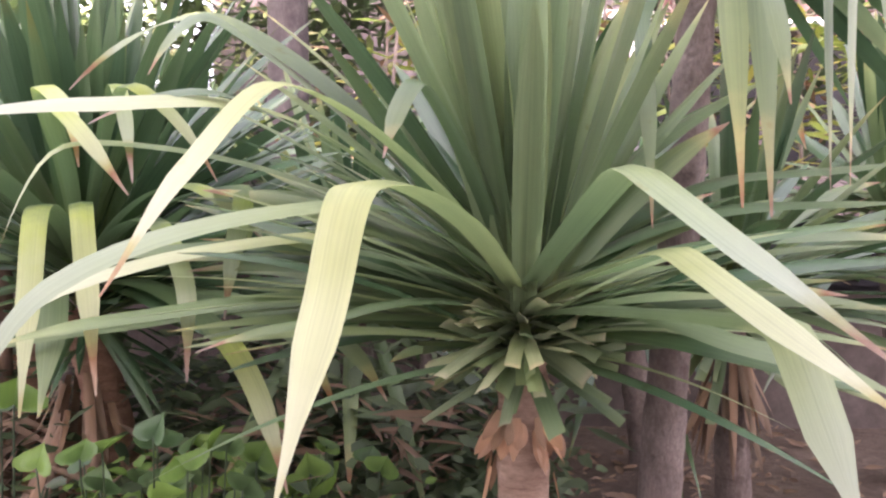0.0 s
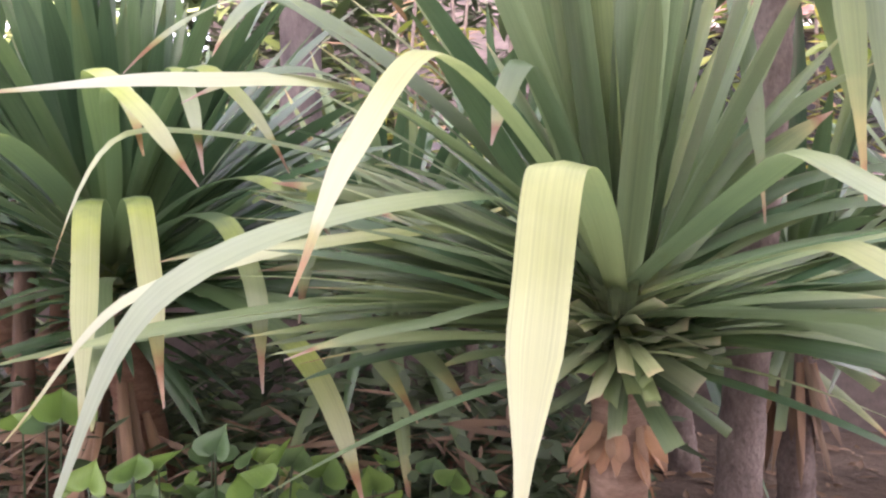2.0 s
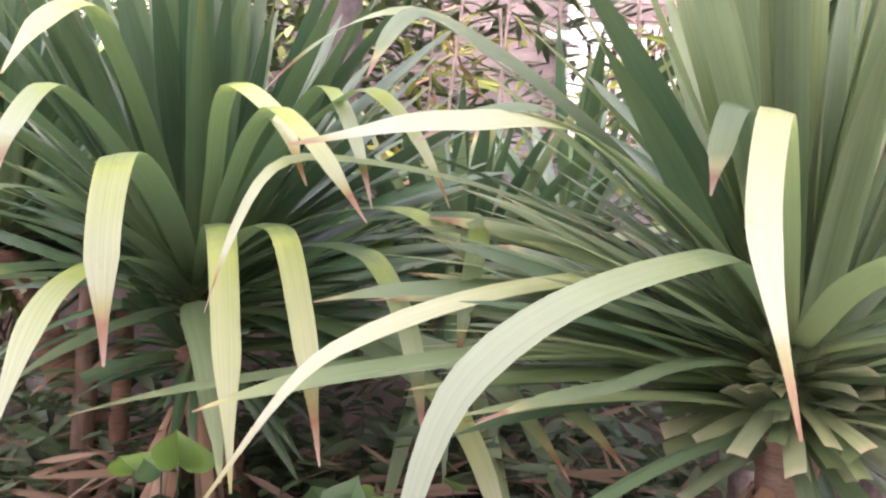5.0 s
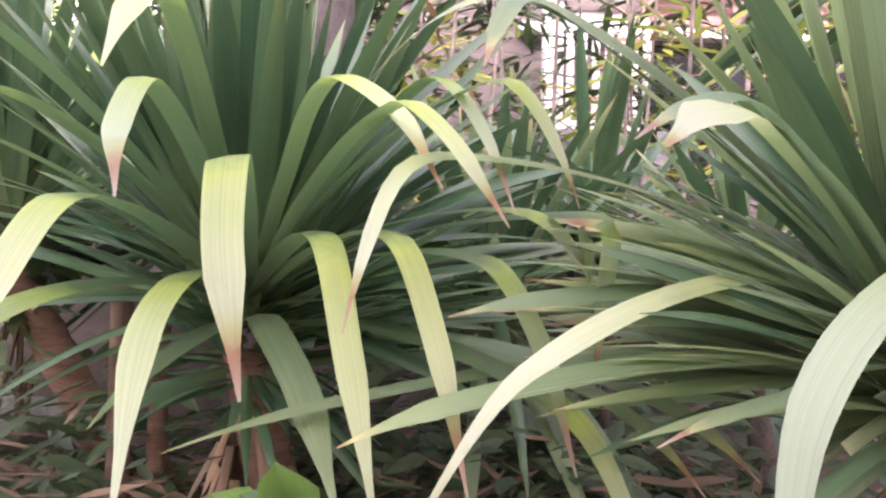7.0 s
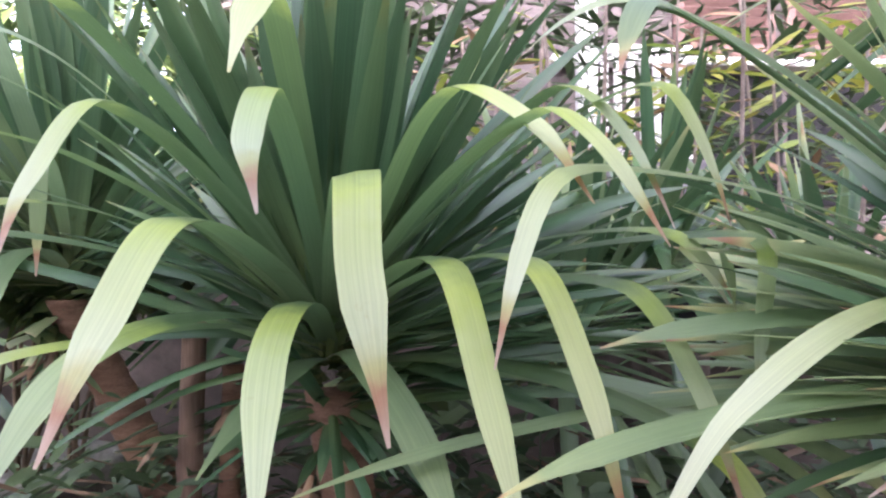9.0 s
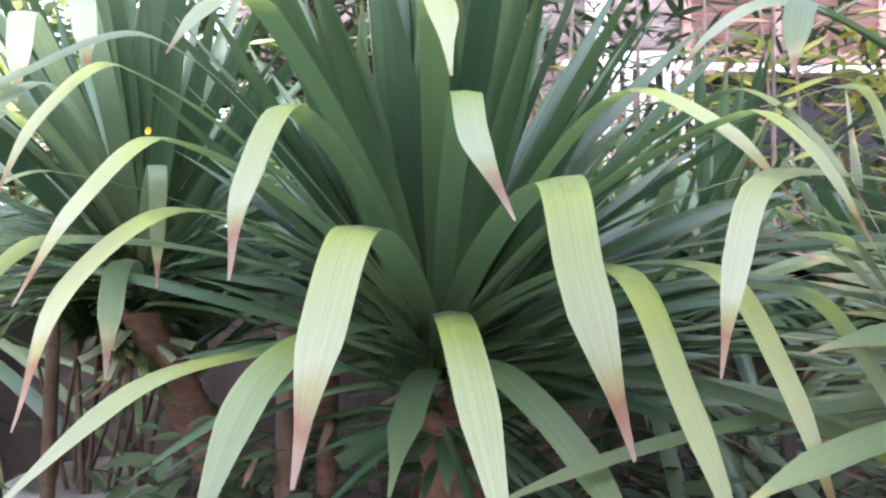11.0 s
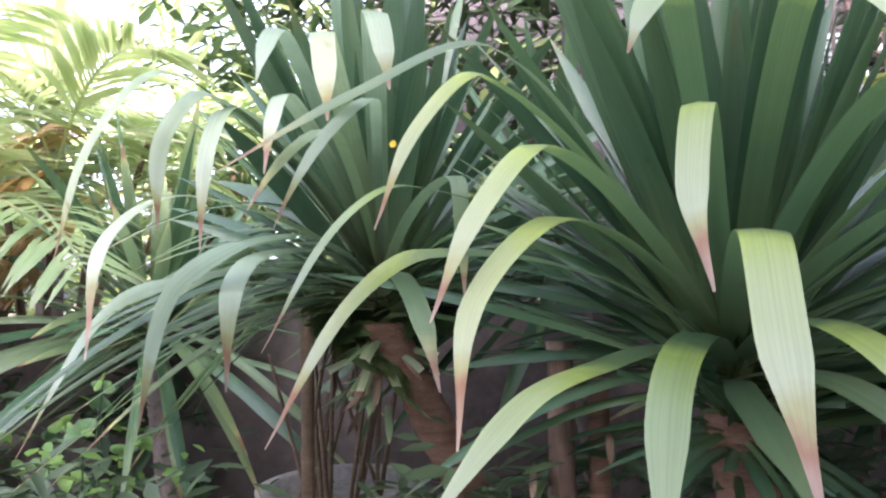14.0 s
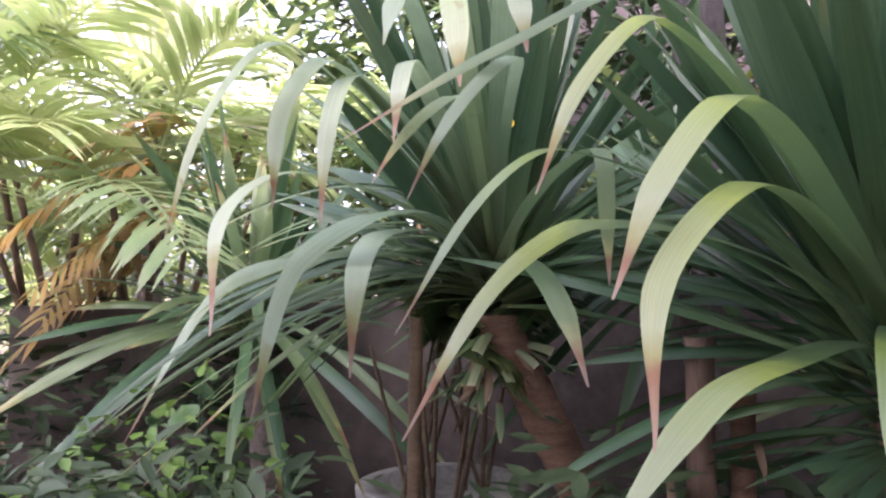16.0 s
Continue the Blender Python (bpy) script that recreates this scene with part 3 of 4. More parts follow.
spray(yucca_b, 40, (180, 360), (-10, 60), (0.08, 0.2), (0.016, 0.026), (leaf_shaded,), 0.1, 28, True, 0.02, (-0.12, 0.0), "cut_leaf", "leaf trimmed to a short square stub")
spray(yucca_b, 28, (105, 172), (0, 36), (0.35, 0.52), (0.024, 0.036), (leaf_shaded,), 0.35, 24, drop=(-0.12, 0.03))
spray(yucca_b, 28, (-40, 50), (0, 32), (0.42, 0.68), (0.028, 0.042), (leaf_shaded,), 0.15, 25, drop=(-0.12, 0.03))
spray(yucca_b, 22, (0, 360), (-20, 10), (0.12, 0.3), (0.016, 0.026), (leaf_shaded,), 0.35, 26, False, 0.02, (-0.16, -0.05))
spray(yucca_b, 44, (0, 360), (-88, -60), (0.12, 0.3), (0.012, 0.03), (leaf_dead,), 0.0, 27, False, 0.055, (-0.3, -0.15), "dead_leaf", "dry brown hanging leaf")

spray(yucca_b, 30, (-35, 60), (32, 64), (0.55, 0.85), (0.034, 0.046), (leaf_shaded,), 0.18, 29)
spray(yucca_b, 26, (125, 205), (36, 66), (0.5, 0.8), (0.034, 0.046), (leaf_shaded,), 0.18, 30)

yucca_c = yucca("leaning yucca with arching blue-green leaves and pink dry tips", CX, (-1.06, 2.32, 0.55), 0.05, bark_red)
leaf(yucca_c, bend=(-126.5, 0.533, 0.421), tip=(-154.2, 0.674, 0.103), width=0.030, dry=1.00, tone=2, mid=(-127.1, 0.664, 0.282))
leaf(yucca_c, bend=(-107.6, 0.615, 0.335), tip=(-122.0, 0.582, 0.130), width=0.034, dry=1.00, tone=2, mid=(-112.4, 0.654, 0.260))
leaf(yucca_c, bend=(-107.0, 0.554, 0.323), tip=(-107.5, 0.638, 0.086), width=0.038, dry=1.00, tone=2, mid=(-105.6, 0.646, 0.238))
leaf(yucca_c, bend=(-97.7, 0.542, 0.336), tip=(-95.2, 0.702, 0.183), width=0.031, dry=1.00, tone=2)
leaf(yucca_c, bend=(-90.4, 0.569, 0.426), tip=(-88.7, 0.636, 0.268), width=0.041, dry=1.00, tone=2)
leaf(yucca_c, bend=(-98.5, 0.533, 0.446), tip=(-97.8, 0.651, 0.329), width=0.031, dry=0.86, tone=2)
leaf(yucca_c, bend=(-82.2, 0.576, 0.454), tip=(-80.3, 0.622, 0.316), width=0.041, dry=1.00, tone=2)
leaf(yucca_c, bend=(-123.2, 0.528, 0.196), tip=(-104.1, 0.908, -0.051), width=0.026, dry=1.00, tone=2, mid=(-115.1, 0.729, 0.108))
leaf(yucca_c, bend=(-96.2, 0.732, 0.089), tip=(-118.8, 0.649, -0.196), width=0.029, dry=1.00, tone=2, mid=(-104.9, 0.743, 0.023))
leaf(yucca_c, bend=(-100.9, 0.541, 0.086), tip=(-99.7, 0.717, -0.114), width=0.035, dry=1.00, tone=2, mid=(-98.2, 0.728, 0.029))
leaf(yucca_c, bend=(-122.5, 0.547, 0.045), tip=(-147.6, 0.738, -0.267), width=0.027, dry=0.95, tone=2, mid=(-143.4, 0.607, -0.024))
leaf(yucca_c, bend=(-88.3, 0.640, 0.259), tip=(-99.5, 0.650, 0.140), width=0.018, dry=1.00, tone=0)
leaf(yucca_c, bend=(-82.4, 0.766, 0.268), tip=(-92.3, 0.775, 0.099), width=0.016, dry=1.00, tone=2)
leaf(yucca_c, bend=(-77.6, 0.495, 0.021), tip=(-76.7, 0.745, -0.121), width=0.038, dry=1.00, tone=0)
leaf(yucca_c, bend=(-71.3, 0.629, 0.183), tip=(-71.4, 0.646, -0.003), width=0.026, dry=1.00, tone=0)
spray(yucca_c, 54, (0, 360), (48, 88), (0.55, 0.8), (0.045, 0.06), (leaf_shaded,), 0.15, 31)
spray(yucca_c, 46, (-20, 200), (10, 55), (0.5, 0.75), (0.035, 0.05), (leaf_shaded,), 0.25, 32)
spray(yucca_c, 46, (140, 225), (5, 55), (0.5, 0.75), (0.012, 0.02), (leaf_shaded, leaf_green), 0.7, 33)
spray(yucca_c, 20, (-70, 50), (0, 40), (0.35, 0.6), (0.026, 0.036), (leaf_shaded,), 0.2, 34)
spray(yucca_c, 16, (0, 360), (-50, -5), (0.05, 0.1), (0.016, 0.026), (leaf_cut,), 0.2, 37, True, 0.045, (-0.14, -0.08), "cut_leaf", "short yellowish leaf stub")
spray(yucca_c, 40, (0, 360), (-85, -20), (0.05, 0.14), (0.008, 0.02), (leaf_dead, leaf_green), 0.0, 36, False, 0.05, (-0.2, -0.05), "dead_leaf", "dry curled leaf base")

yucca_d = yucca("tall yucca on a grey trunk with hanging orange-tipped leaves", DX, (0.47, 1.62, 0.3), 0.040, bark_grey)
leaf(yucca_d, bend=(-103.3, 0.284, -0.093), tip=(-100.4, 0.448, -0.656), width=0.050, dry=0.93, tone=0)
leaf(yucca_d, bend=(-92.5, 0.276, -0.113), tip=(-94.8, 0.443, -0.670), width=0.050, dry=0.93, tone=0)
leaf(yucca_d, bend=(-127.5, 0.297, -0.315), tip=(-117.2, 0.455, -0.687), width=0.030, dry=0.93, tone=0)
leaf(yucca_d, bend=(-100.4, 0.542, -0.323), tip=(-98.2, 0.630, -0.531), width=0.030, dry=0.93, tone=0)
leaf(yucca_d, bend=(-31.0, 0.229, -0.131), tip=(-48.4, 0.261, -0.617), width=0.030, dry=0.95, tone=0)
leaf(yucca_d, bend=(-25.3, 0.276, -0.131), tip=(-43.0, 0.286, -0.607), width=0.036, dry=0.95, tone=0)
leaf(yucca_d, bend=(-54.5, 0.339, -0.193), tip=(-59.5, 0.414, -0.498), width=0.050, dry=0.97, tone=0)
spray(yucca_d, 44, (0, 360), (25, 88), (0.5, 0.75), (0.045, 0.06), (leaf_green, leaf_shaded), 0.2, 41)
spray(yucca_d, 30, (0, 180), (-20, 30), (0.45, 0.65), (0.036, 0.05), (leaf_green, leaf_shaded), 0.35, 42)

# low crown close by the grey trunk
yucca_f = yucca("low yucca with drooping leaves above dry brown litter", (0.76, 1.9, 1.27), (0.8, 1.95, 0.5), 0.04, bark_grey)
spray(yucca_f, 40, (0, 360), (10, 80), (0.45, 0.7), (0.036, 0.05), (leaf_green, leaf_shaded), 0.25, 51)
spray(yucca_f, 22, (-60, 40), (-10, 30), (0.5, 0.8), (0.036, 0.05), (leaf_green, leaf_shaded), 0.2, 52)
spray(yucca_f, 24, (0, 360), (-60, -10), (0.1, 0.2), (0.02, 0.03), (leaf_green,), 0.1, 53, True, 0.03, (-0.1, 0.0), "cut_leaf", "leaf trimmed to a short square stub")
spray(yucca_f, 34, (0, 360), (-88, -60), (0.08, 0.26), (0.01, 0.026), (leaf_dead,), 0.0, 54, False, 0.05, (-0.2, -0.08), "dead_leaf", "dry brown hanging leaf")

# a grey tree behind the garden wall
def tree():
    t = tagged(new("tree"), "grey-barked tree trunk rising behind the garden wall", "tree")
    t.location = (-0.79, 3.6, ground_height(-0.79, 3.6))
    verts, faces = [], []
    seg, rows = 22, 60
    for i in range(rows + 1):
        z = 4.4 * i / rows
        for k in range(seg):
            a = 2 * math.pi * k / seg
            r0 = (0.115 - 0.009 * z + 0.08 * math.exp(-5 * z)) * (1 + 0.09 * noise.noise((math.cos(a) * 2.5, math.sin(a) * 2.5, z * 0.8)) + 0.05 * noise.noise((math.cos(a) * 7, math.sin(a) * 7, z * 3)))
            verts.append((math.cos(a) * r0 + 0.05 * math.sin(z), math.sin(a) * r0, z - 0.05))
        if i:
            o = i * seg
            faces += [(o - seg + k, o - seg + (k + 1) % seg, o + (k + 1) % seg, o + k) for k in range(seg)]
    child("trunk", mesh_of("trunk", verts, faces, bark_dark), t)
    for a, z, l in ((0.6, 3.2, 1.1), (2.6, 3.6, 1.2), (4.2, 4.0, 0.9)):
        base = Vector((0.05 * math.sin(z), 0, z - 0.1))
        child("limb", cane_mesh(base, base + Vector((math.cos(a) * l * 0.7, math.sin(a) * l * 0.5, l * 0.8)), 0.05, 0.02, bark_dark, "limb"), t)


# crowns further back in the bed
for k, (x, y, z, mats) in enumerate(((-0.25, 2.35, 1.25, (leaf_green, leaf_shaded)), (-0.95, 2.75, 1.55, (leaf_shaded,)), (1.5, 2.5, 1.5, (leaf_green, leaf_shaded)), (0.65, 2.6, 1.3, (leaf_shaded, leaf_green)), (0.15, 2.75, 1.45, (leaf_shaded,)), (-2.3, 2.9, 1.35, (leaf_shaded, leaf_green)))):
    back = yucca("yucca standing further back in the bed", (x, y, z), (x + 0.1, y, 0.5), 0.045, bark_grey)
    spray(back, 30, (0, 360), (40, 85), (0.5, 0.75), (0.04, 0.055), mats, 0.2, 60 + k)
    spray(back, 60, (0, 360), (-20, 40), (0.45, 0.8), (0.03, 0.045), mats, 0.4, 70 + k)


# ---------------- palms, canes and undergrowth ----------------
def frond(plant, base, az, el, length, mat, leaflets=26, size=0.3, seed=0, bow=0.6):
    """An arching feather frond: a rachis, with two rows of narrow leaflets, as one mesh."""
    r = random.Random(seed)
    flat = Vector((math.cos(az), math.sin(az), 0))
    way = flat * math.cos(el) + Vector((0, 0, math.sin(el)))
    at = lambda s: base + way * (length * s) - Vector((0, 0, 1)) * (bow * length * s * s) + flat * (0.15 * bow * length * s * s)
    side = Vector((-flat.y, flat.x, 0))
    v, f, u = strap([at(k / 16) for k in range(17)], 0.016, side, 0, 0.5)
    for k in range(leaflets):
        s = 0.22 + 0.77 * k / leaflets
        p = at(s)
        tan = (at(min(1, s + 0.02)) - at(s - 0.02)).normalized()
        ln = size * (0.5 + 0.9 * math.sin(math.pi * min(1, 0.25 + s * 0.75))) * r.uniform(0.8, 1.1)
        for sg in (-1, 1):
            d = (tan * 0.7 + side * sg * 0.8 + Vector((0, 0, r.uniform(-0.1, 0.35)))).normalized()
            pts = [p + d * (ln * q) - Vector((0, 0, 1)) * (0.35 * ln * q * q) for q in (0, 0.35, 0.7, 1)]
            sv, sf, su = strap(pts, 0.02 * r.uniform(0.8, 1.3), tan, r.uniform(-0.5, 0.5), 0.2, base=0.4, across=1)
            o = len(v)
            v += sv
            u += su
            f += [tuple(o + i for i in q) for q in sf]
    child("frond", mesh_of("frond", v, f, mat, u), plant)


def cane_mesh(a, b, r0, r1, mat, name="cane", joints=9):
    verts, faces, seg, rows = [], [], 10, 36
    for i in range(rows + 1):
        s = i / rows
        p = a.lerp(b, s)
        ring = 1.12 if i % (rows // joints) == 0 else 1.0
        for k in range(seg):
            t = 2 * math.pi * k / seg
            rr = (r0 + (r1 - r0) * s) * ring
            verts.append(p + Vector((math.cos(t) * rr, math.sin(t) * rr, 0)))
        if i:
            o = i * seg
            faces += [(o - seg + k, o - seg + (k + 1) % seg, o + (k + 1) % seg, o + k) for k in range(seg)]
    faces.append(tuple(range(rows * seg, rows * seg + seg)))
    return mesh_of(name, verts, faces, mat)


tree()


def palm(label, foot, canes, fronds, mats, seed, height=1.0, length=(0.9, 1.3), lean=0.25, spread=0.14, size=0.3, bow=(0.45, 0.8), thick=0.017):
    r = random.Random(seed)
    p = tagged(new("areca_palm"), label, "palm")
    p.location = foot
    tops = []
    for k in range(canes):
        a = Vector((r.uniform(-1, 1) * spread, r.uniform(-1, 1) * spread, 0))
        b = a + Vector((r.uniform(-lean, lean), r.uniform(-lean, lean), height * r.uniform(0.6, 1.05)))
        child("cane", cane_mesh(a, b, thick, thick * 0.7, stem_cane), p)
        tops.append(b)
    for k in range(fronds):
        b = r.choice(tops)
        frond(p, b, r.uniform(0, 2 * math.pi), radians(r.uniform(25, 80)), r.uniform(*length), r.choice(mats), 26, size, seed * 100 + k, r.uniform(*bow))
    return p


def pot(foot, r0, r1, height, label):
    verts, faces, seg = [], [], 40
    prof = [(0.0, 0.0), (r0, 0.0), (r0 + (r1 - r0) * 0.5, height * 0.5), (r1, height * 0.86), (r1 + 0.02, height * 0.87), (r1 + 0.025, height * 0.99), (r1 + 0.01, height), (r1 - 0.02, height * 0.99), (r1 - 0.03, height * 0.9), (0.0, height * 0.88)]
    for rad, z in prof:
        verts += [(math.cos(2 * math.pi * k / seg) * rad, math.sin(2 * math.pi * k / seg) * rad, z) for k in range(seg)]
    for i in range(1, len(prof)):
        o = i * seg
        faces += [(o - seg + k, o - seg + (k + 1) % seg, o + (k + 1) % seg, o + k) for k in range(seg)]
    p = tagged(new("plant_pot", mesh_of("plant_pot", verts, faces, clay)), label, "pot")
    p.location = foot
    return p


gz = ground_height(-1.6, 2.42)
pot((-1.6, 2.42, gz - 0.01), 0.14, 0.19, 1.0 - gz, "weathered grey clay pot with a rolled rim")
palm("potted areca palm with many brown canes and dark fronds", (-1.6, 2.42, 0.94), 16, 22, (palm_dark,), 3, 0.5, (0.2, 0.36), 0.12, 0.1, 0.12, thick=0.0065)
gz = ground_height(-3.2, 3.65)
palm("sunlit yellow-green areca palm clump in the bed", (-3.2, 3.65, gz), 14, 34, (palm_lit,), 5, 1.5, (0.9, 1.4), 0.5, 0.3)
palm("sunlit yellow-green areca palm clump in the bed", (-4.4, 4.6, ground_height(-4.4, 4.6)), 12, 26, (palm_lit,), 6, 1.7, (1.0, 1.5), 0.5, 0.3)
palm("sunlit yellow-green areca palm clump in the bed", (-2.2, 4.4, ground_height(-2.2, 4.4)), 12, 24, (palm_lit, palm_dark), 8, 1.5, (0.9, 1.4), 0.5, 0.3)
old = tagged(new("palm_frond"), "golden dying palm fronds drooping from the clump", "palm frond")
old.location = (-2.55, 3.2, 0)
for k, (az, el, ln, x, z) in enumerate(((215, 25, 0.6, 0.0, 2.05), (230, 10, 0.7, -0.1, 1.95), (200, 5, 0.6, 0.1, 1.9), (240, 20, 0.75, 0.0, 1.75), (215, 0, 0.7, -0.15, 1.65), (255, 10, 0.6, -0.3, 1.7))):
    frond(old, Vector((x, 0.05 * k, z)), radians(az), radians(el), ln, palm_gold, 22, 0.17, 900 + k, 0.75)

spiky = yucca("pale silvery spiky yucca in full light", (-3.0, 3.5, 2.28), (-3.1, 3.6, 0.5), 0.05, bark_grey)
spray(spiky, 130, (0, 360), (-15, 88), (0.5, 0.8), (0.022, 0.034), (leaf_silver, leaf_silver, palm_lit), 0.08, 81)


def blade(p, d, n, ln, w, mat_uv=0.5):
    """A pointed oval leaf of six points."""
    s = d.cross(n).normalized()
    return [p, p + d * (ln * 0.3) + s * (w * 0.5) + n * w * 0.1, p + d * (ln * 0.65) + s * (w * 0.42) + n * w * 0.1, p + d * ln - n * w * 0.15, p + d * (ln * 0.65) - s * (w * 0.42) + n * w * 0.1, p + d * (ln * 0.3) - s * (w * 0.5) + n * w * 0.1]


def scatter(name, label, count, spots, ln, wide, mat, seed, kind="stuff"):
    """Many small leaves about the given spots: centre and half size of each cloud."""
    r = random.Random(seed)
    v, f, u = [], [], []
    for _ in range(count):
        (cx, cy, cz), (hx, hy, hz) = r.choice(spots)
        p = Vector((cx + hx * r.gauss(0, 0.5), cy + hy * r.gauss(0, 0.5), cz + hz * r.gauss(0, 0.5)))
        p.z = max(p.z, ground_height(p.x, p.y) + 0.01)
        a = r.uniform(0, 2 * math.pi)
        d = Vector((math.cos(a), math.sin(a), r.uniform(-0.7, 0.4))).normalized()
        n = (Vector((0, 0, 1)) + Vector((r.uniform(-0.6, 0.6), r.uniform(-0.9, 0.3), 0))).normalized()
        l = r.uniform(*ln)
        o = len(v)
        v += blade(p, d, n, l, l * wide)
        c = r.random()
        u += [(0.5, c), (1, c), (1, c), (0.5, c), (0, c), (0, c)]
        f += [(o, o + 1, o + 2, o + 3), (o, o + 3, o + 4, o + 5)]
    return tagged(new(name, mesh_of(name, v, f, mat, u)), label, "plants", kind=kind)


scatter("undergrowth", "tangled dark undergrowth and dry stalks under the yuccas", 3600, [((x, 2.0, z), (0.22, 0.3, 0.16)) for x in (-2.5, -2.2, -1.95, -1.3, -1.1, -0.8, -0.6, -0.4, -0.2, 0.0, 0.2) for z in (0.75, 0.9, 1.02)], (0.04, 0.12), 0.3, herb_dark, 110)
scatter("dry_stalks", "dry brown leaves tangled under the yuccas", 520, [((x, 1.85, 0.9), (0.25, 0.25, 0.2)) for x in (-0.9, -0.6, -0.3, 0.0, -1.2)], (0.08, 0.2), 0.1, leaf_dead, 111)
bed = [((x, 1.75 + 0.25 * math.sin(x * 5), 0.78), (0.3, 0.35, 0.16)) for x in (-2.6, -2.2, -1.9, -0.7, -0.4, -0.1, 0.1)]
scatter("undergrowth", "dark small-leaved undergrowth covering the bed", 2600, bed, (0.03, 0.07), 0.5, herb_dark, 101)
scatter("undergrowth", "brighter green weeds among the undergrowth", 260, [((-0.45, 1.55, 0.9), (0.35, 0.12, 0.1)), ((-2.3, 2.3, 1.0), (0.35, 0.25, 0.2))], (0.03, 0.06), 0.6, herb_green, 102)
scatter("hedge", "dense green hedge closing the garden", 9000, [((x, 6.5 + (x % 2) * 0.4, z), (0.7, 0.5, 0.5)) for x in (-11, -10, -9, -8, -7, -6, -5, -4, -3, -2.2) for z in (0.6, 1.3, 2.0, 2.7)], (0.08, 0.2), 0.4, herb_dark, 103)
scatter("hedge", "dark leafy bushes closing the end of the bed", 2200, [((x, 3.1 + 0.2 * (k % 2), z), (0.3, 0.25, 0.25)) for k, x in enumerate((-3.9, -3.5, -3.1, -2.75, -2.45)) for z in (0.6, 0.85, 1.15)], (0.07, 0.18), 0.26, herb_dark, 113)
scatter("tree_foliage", "sunlit yellow-green foliage far behind the palms", 4200, [((x, 5.6, z), (0.6, 0.4, 0.5)) for x in (-6.6, -5.8, -5.0, -4.2, -3.4, -2.6) for z in (1.6, 2.4, 3.2, 4.0)], (0.16, 0.42), 0.12, palm_lit, 114)
scatter("leaf_litter", "dry brown fallen leaves on the soil", 1500, [((x, 2.4, 0.6), (1.0, 0.9, 0.02)) for x in (-3, -2, -1, 0, 1)], (0.03, 0.10), 0.28, leaf_dead, 104)
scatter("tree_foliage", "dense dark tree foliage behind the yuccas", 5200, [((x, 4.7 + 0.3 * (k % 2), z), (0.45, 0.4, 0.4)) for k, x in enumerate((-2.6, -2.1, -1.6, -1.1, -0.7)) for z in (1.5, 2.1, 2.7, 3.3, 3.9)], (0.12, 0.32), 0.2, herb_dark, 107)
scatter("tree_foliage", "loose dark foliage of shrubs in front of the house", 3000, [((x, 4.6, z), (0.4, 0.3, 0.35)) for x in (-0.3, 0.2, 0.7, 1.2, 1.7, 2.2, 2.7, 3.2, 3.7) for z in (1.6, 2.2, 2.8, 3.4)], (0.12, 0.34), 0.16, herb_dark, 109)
# these leaves look lit through their paler colour
scatter("tree_foliage", "leaves coloured lighter as if lit among the dark tree foliage", 500, [((x, 4.4, z), (0.5, 0.4, 0.5)) for x in (-2.4, -1.6, -0.9) for z in (1.8, 2.6, 3.4)], (0.08, 0.2), 0.3, palm_lit, 108)
shrub_spots = [((x, y, z), (0.35, 0.3, 0.3)) for x, y, z in ((0.0, 3.9, 1.7), (0.5, 4.1, 2.0), (1.1, 3.9, 1.8), (-0.5, 4.0, 1.9), (1.8, 4.0, 2.0), (-0.2, 4.2, 2.4), (2.6, 4.2, 2.2), (2.0, 3.9, 2.4), (3.0, 4.0, 2.5), (1.5, 3.9, 2.5), (3.5, 4.1, 2.2), (0.9, 4.0, 2.4))]
scatter("croton_shrub", "bright yellow-green narrow-leaved shrubs beyond the wall", 620, shrub_spots, (0.12, 0.3), 0.18, croton_green, 105)
scatter("croton_shrub", "pinkish dry narrow leaves of the shrubs beyond the wall", 260, shrub_spots, (0.1, 0.25), 0.18, leaf_dead, 106)


def heart_leaf(r, size):
    """A heart-shaped vine leaf, folded a little along its rib."""
    v, u, f = [(0, 0, 0)], [(0.5, 0.2)], []
    n = 18
    for k in range(n + 1):
        t = 2 * math.pi * k / n
        x = 0.62 * math.sin(t) ** 3 * 1.1
        y = 0.5 * (0.81 * math.cos(t) - 0.31 * math.cos(2 * t) - 0.12 * math.cos(3 * t) - 0.06 * math.cos(4 * t)) - 0.2
        v.append((x * size, -y * size, abs(x) * size * 0.3 - y * y * size * 0.3))
        u.append((0.5 + x, 0.5 - y * 0.5))
        if k:
            f.append((0, k, k + 1))
    return v, f, u


def vine(label, centre, spread, count, seed, size=(0.05, 0.085)):
    r = random.Random(seed)
    p = tagged(new("vine"), label, "vine")
    p.location = (centre[0], centre[1], ground_height(centre[0], centre[1]))
    for k in range(count):
        v, f, u = heart_leaf(r, r.uniform(*size))
        at = Vector((r.uniform(-1, 1) * spread[0], r.uniform(-1, 1) * spread[1], centre[2] - p.location.z + r.uniform(-1, 1) * spread[2]))
        turn = Euler((radians(r.uniform(25, 85)), radians(r.uniform(-35, 35)), radians(r.uniform(-60, 60)))).to_matrix()
        child("leaf", mesh_of("leaf", [at + turn @ Vector(q) for q in v], f, r.choice((herb_green, herb_green, herb_mid)), u), p)
        base = Vector((at.x * 0.6, at.y * 0.5, 0))
        child("stem", cane_mesh(base, at, 0.0025, 0.0015, herb_dark, "stem"), p)


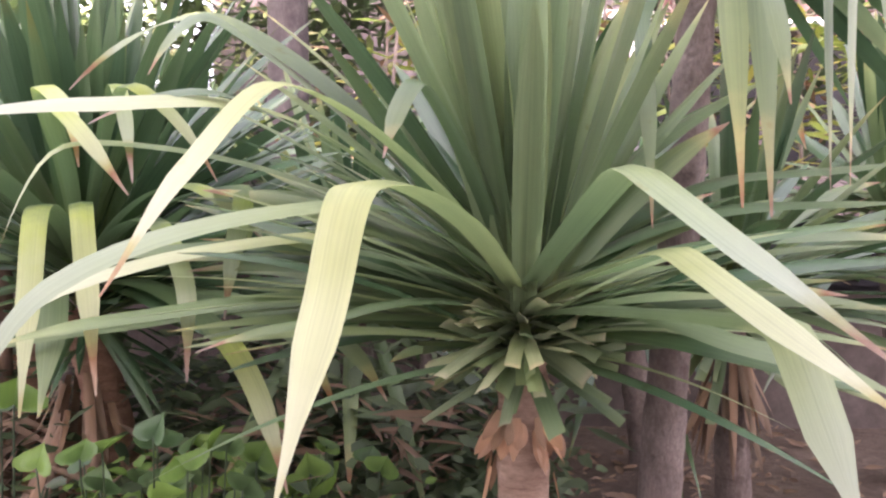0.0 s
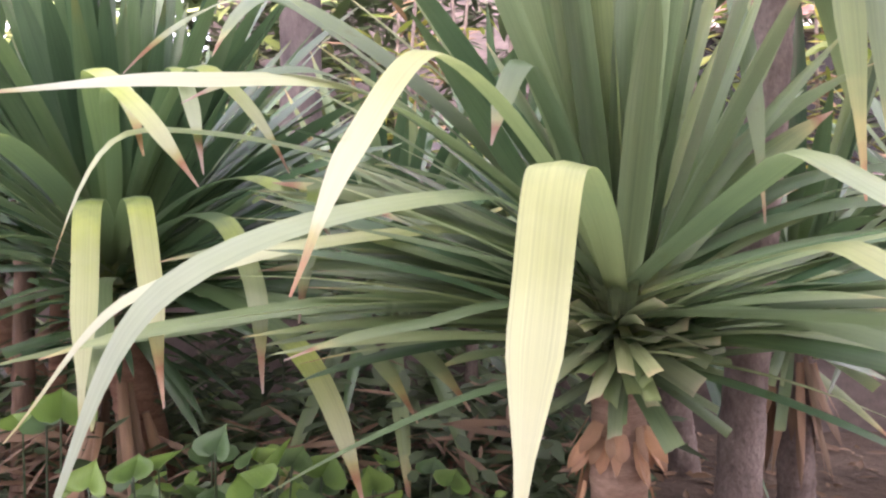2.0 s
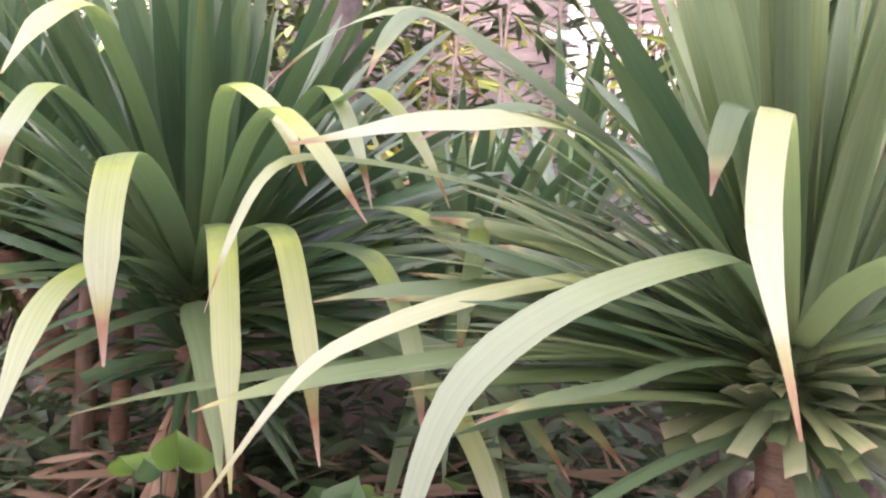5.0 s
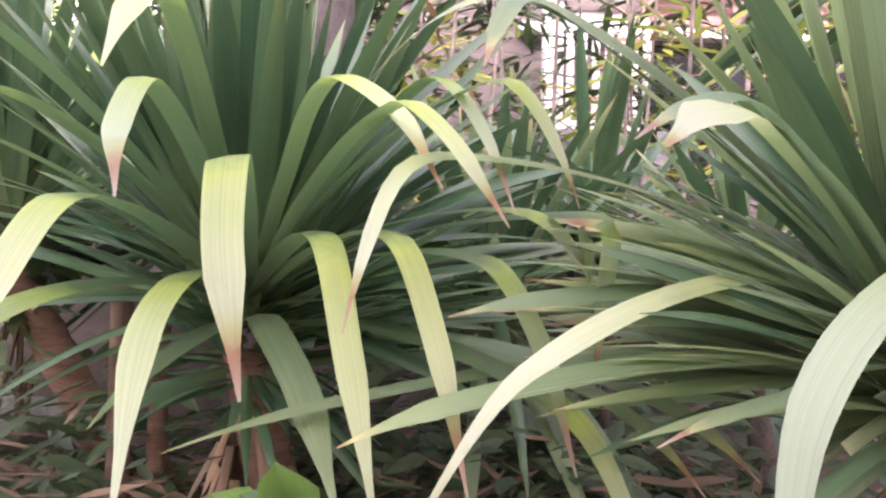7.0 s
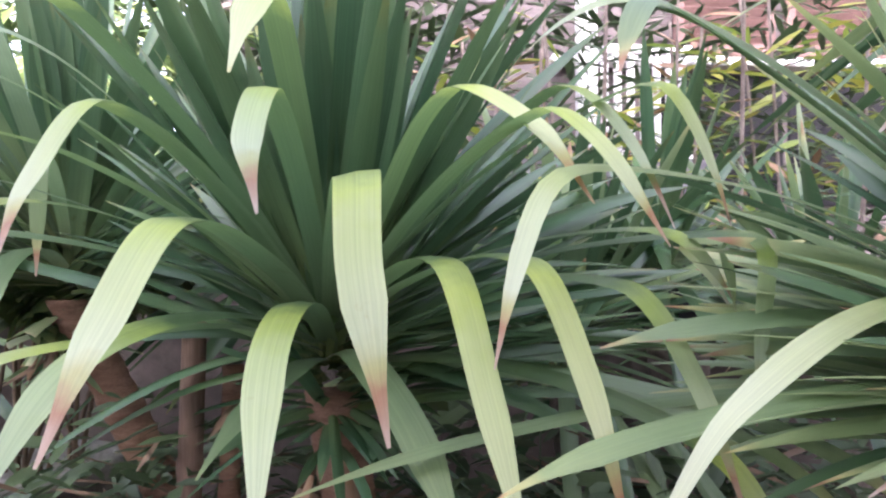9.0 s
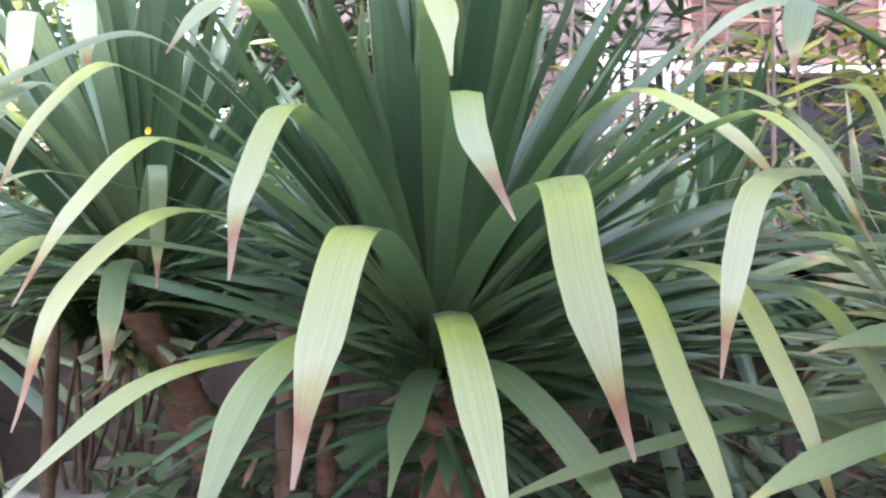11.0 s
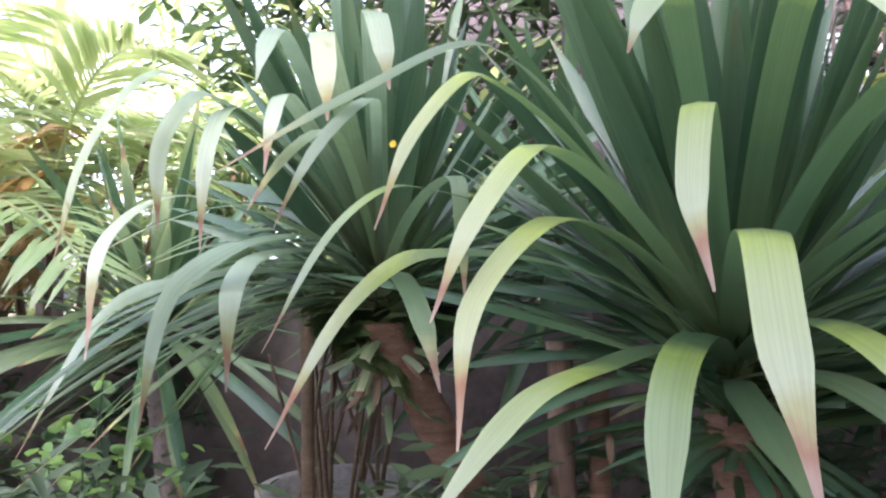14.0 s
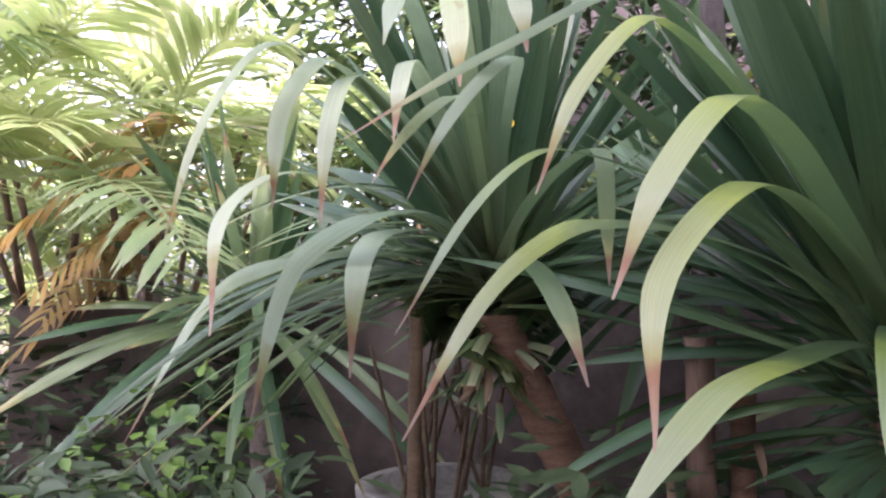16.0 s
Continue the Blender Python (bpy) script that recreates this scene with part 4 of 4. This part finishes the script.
vine("heart-leaved green vine climbing out of the bed", (-0.46, 1.36, 1.0), (0.18, 0.1, 0.08), 22, 1, (0.045, 0.075))
vine("heart-leaved green vine climbing out of the bed", (-0.2, 1.5, 0.95), (0.16, 0.1, 0.08), 14, 2, (0.04, 0.07))
vine("heart-leaved green vine climbing out of the bed", (-2.25, 2.3, 1.15), (0.16, 0.12, 0.14), 9, 3, (0.04, 0.07))
vine("heart-leaved green vine climbing out of the bed", (-0.72, 1.33, 1.15), (0.05, 0.04, 0.05), 3, 4)
vine("heart-leaved green vine climbing out of the bed", (-0.42, 2.0, 1.5), (0.12, 0.1, 0.05), 2, 5, (0.09, 0.11))

stakes = (("pale weathered wooden stake beside the yucca", -1.1, 1.9, 1.37, 0.026, timber), ("dark weathered wooden stake in the bed", -1.03, 1.92, 1.28, 0.022, bark_red), ("reddish cane stake in the bed", -1.63, 2.15, 1.4, 0.016, stem_cane), ("brown wooden stake in the bed", -0.02, 2.05, 1.3, 0.018, bark_grey))
for label, x, y, z, r0, mat in stakes:
    g = ground_height(x, y)
    s = tagged(new("stake", cane_mesh(Vector((0, 0, -0.05)), Vector((0.02, 0, z - g)), r0, r0 * 0.9, mat, "stake", 3)), label, "stake")
    s.location = (x, y, g)

r = random.Random(44)
for k in range(13):
    x, y = r.uniform(-0.6, 2.6), r.uniform(3.5, 4.3)
    g = ground_height(x, y)
    s = tagged(new("cane", cane_mesh(Vector((0, 0, 0)), Vector((r.uniform(-0.2, 0.2), 0, r.uniform(1.9, 3.0))), 0.012, 0.007, bark_grey)), "thin upright cane of the shrubs beyond the wall", "cane", group="shrub canes")
    s.location = (x, y, g)
for k in range(14):
    x, y = r.uniform(-0.7, 0.0), r.uniform(1.45, 1.75)
    g = ground_height(x, y)
    a, t = r.uniform(0, 6.28), r.uniform(0.15, 0.35)
    s = tagged(new("twig", cane_mesh(Vector((0, 0, 0.1)), Vector((math.cos(a) * t, math.sin(a) * t * 0.4, r.uniform(0.2, 0.45))), 0.007, 0.003, bark_grey, "twig")), "dry grey twig lying in the undergrowth", "twig", group="dry twigs")
    s.location = (x, y, g)

me = mesh_of("blossom", *[x for x in [[(0, 0, 0), (0.02, -0.005, 0.008), (0.012, -0.01, 0.026), (-0.006, -0.004, 0.024), (-0.02, 0, 0.006), (-0.008, -0.01, -0.014), (0.012, -0.006, -0.014)], [(0, 1, 2), (0, 2, 3), (0, 3, 4), (0, 4, 5), (0, 5, 6), (0, 6, 1)]]], bloom_yellow)
flower = tagged(new("blossom", me), "small yellow blossom caught among the leaves", "flower")
flower.location = (-1.40, 2.1, 1.79)
flower.scale = (0.4, 0.4, 0.4)
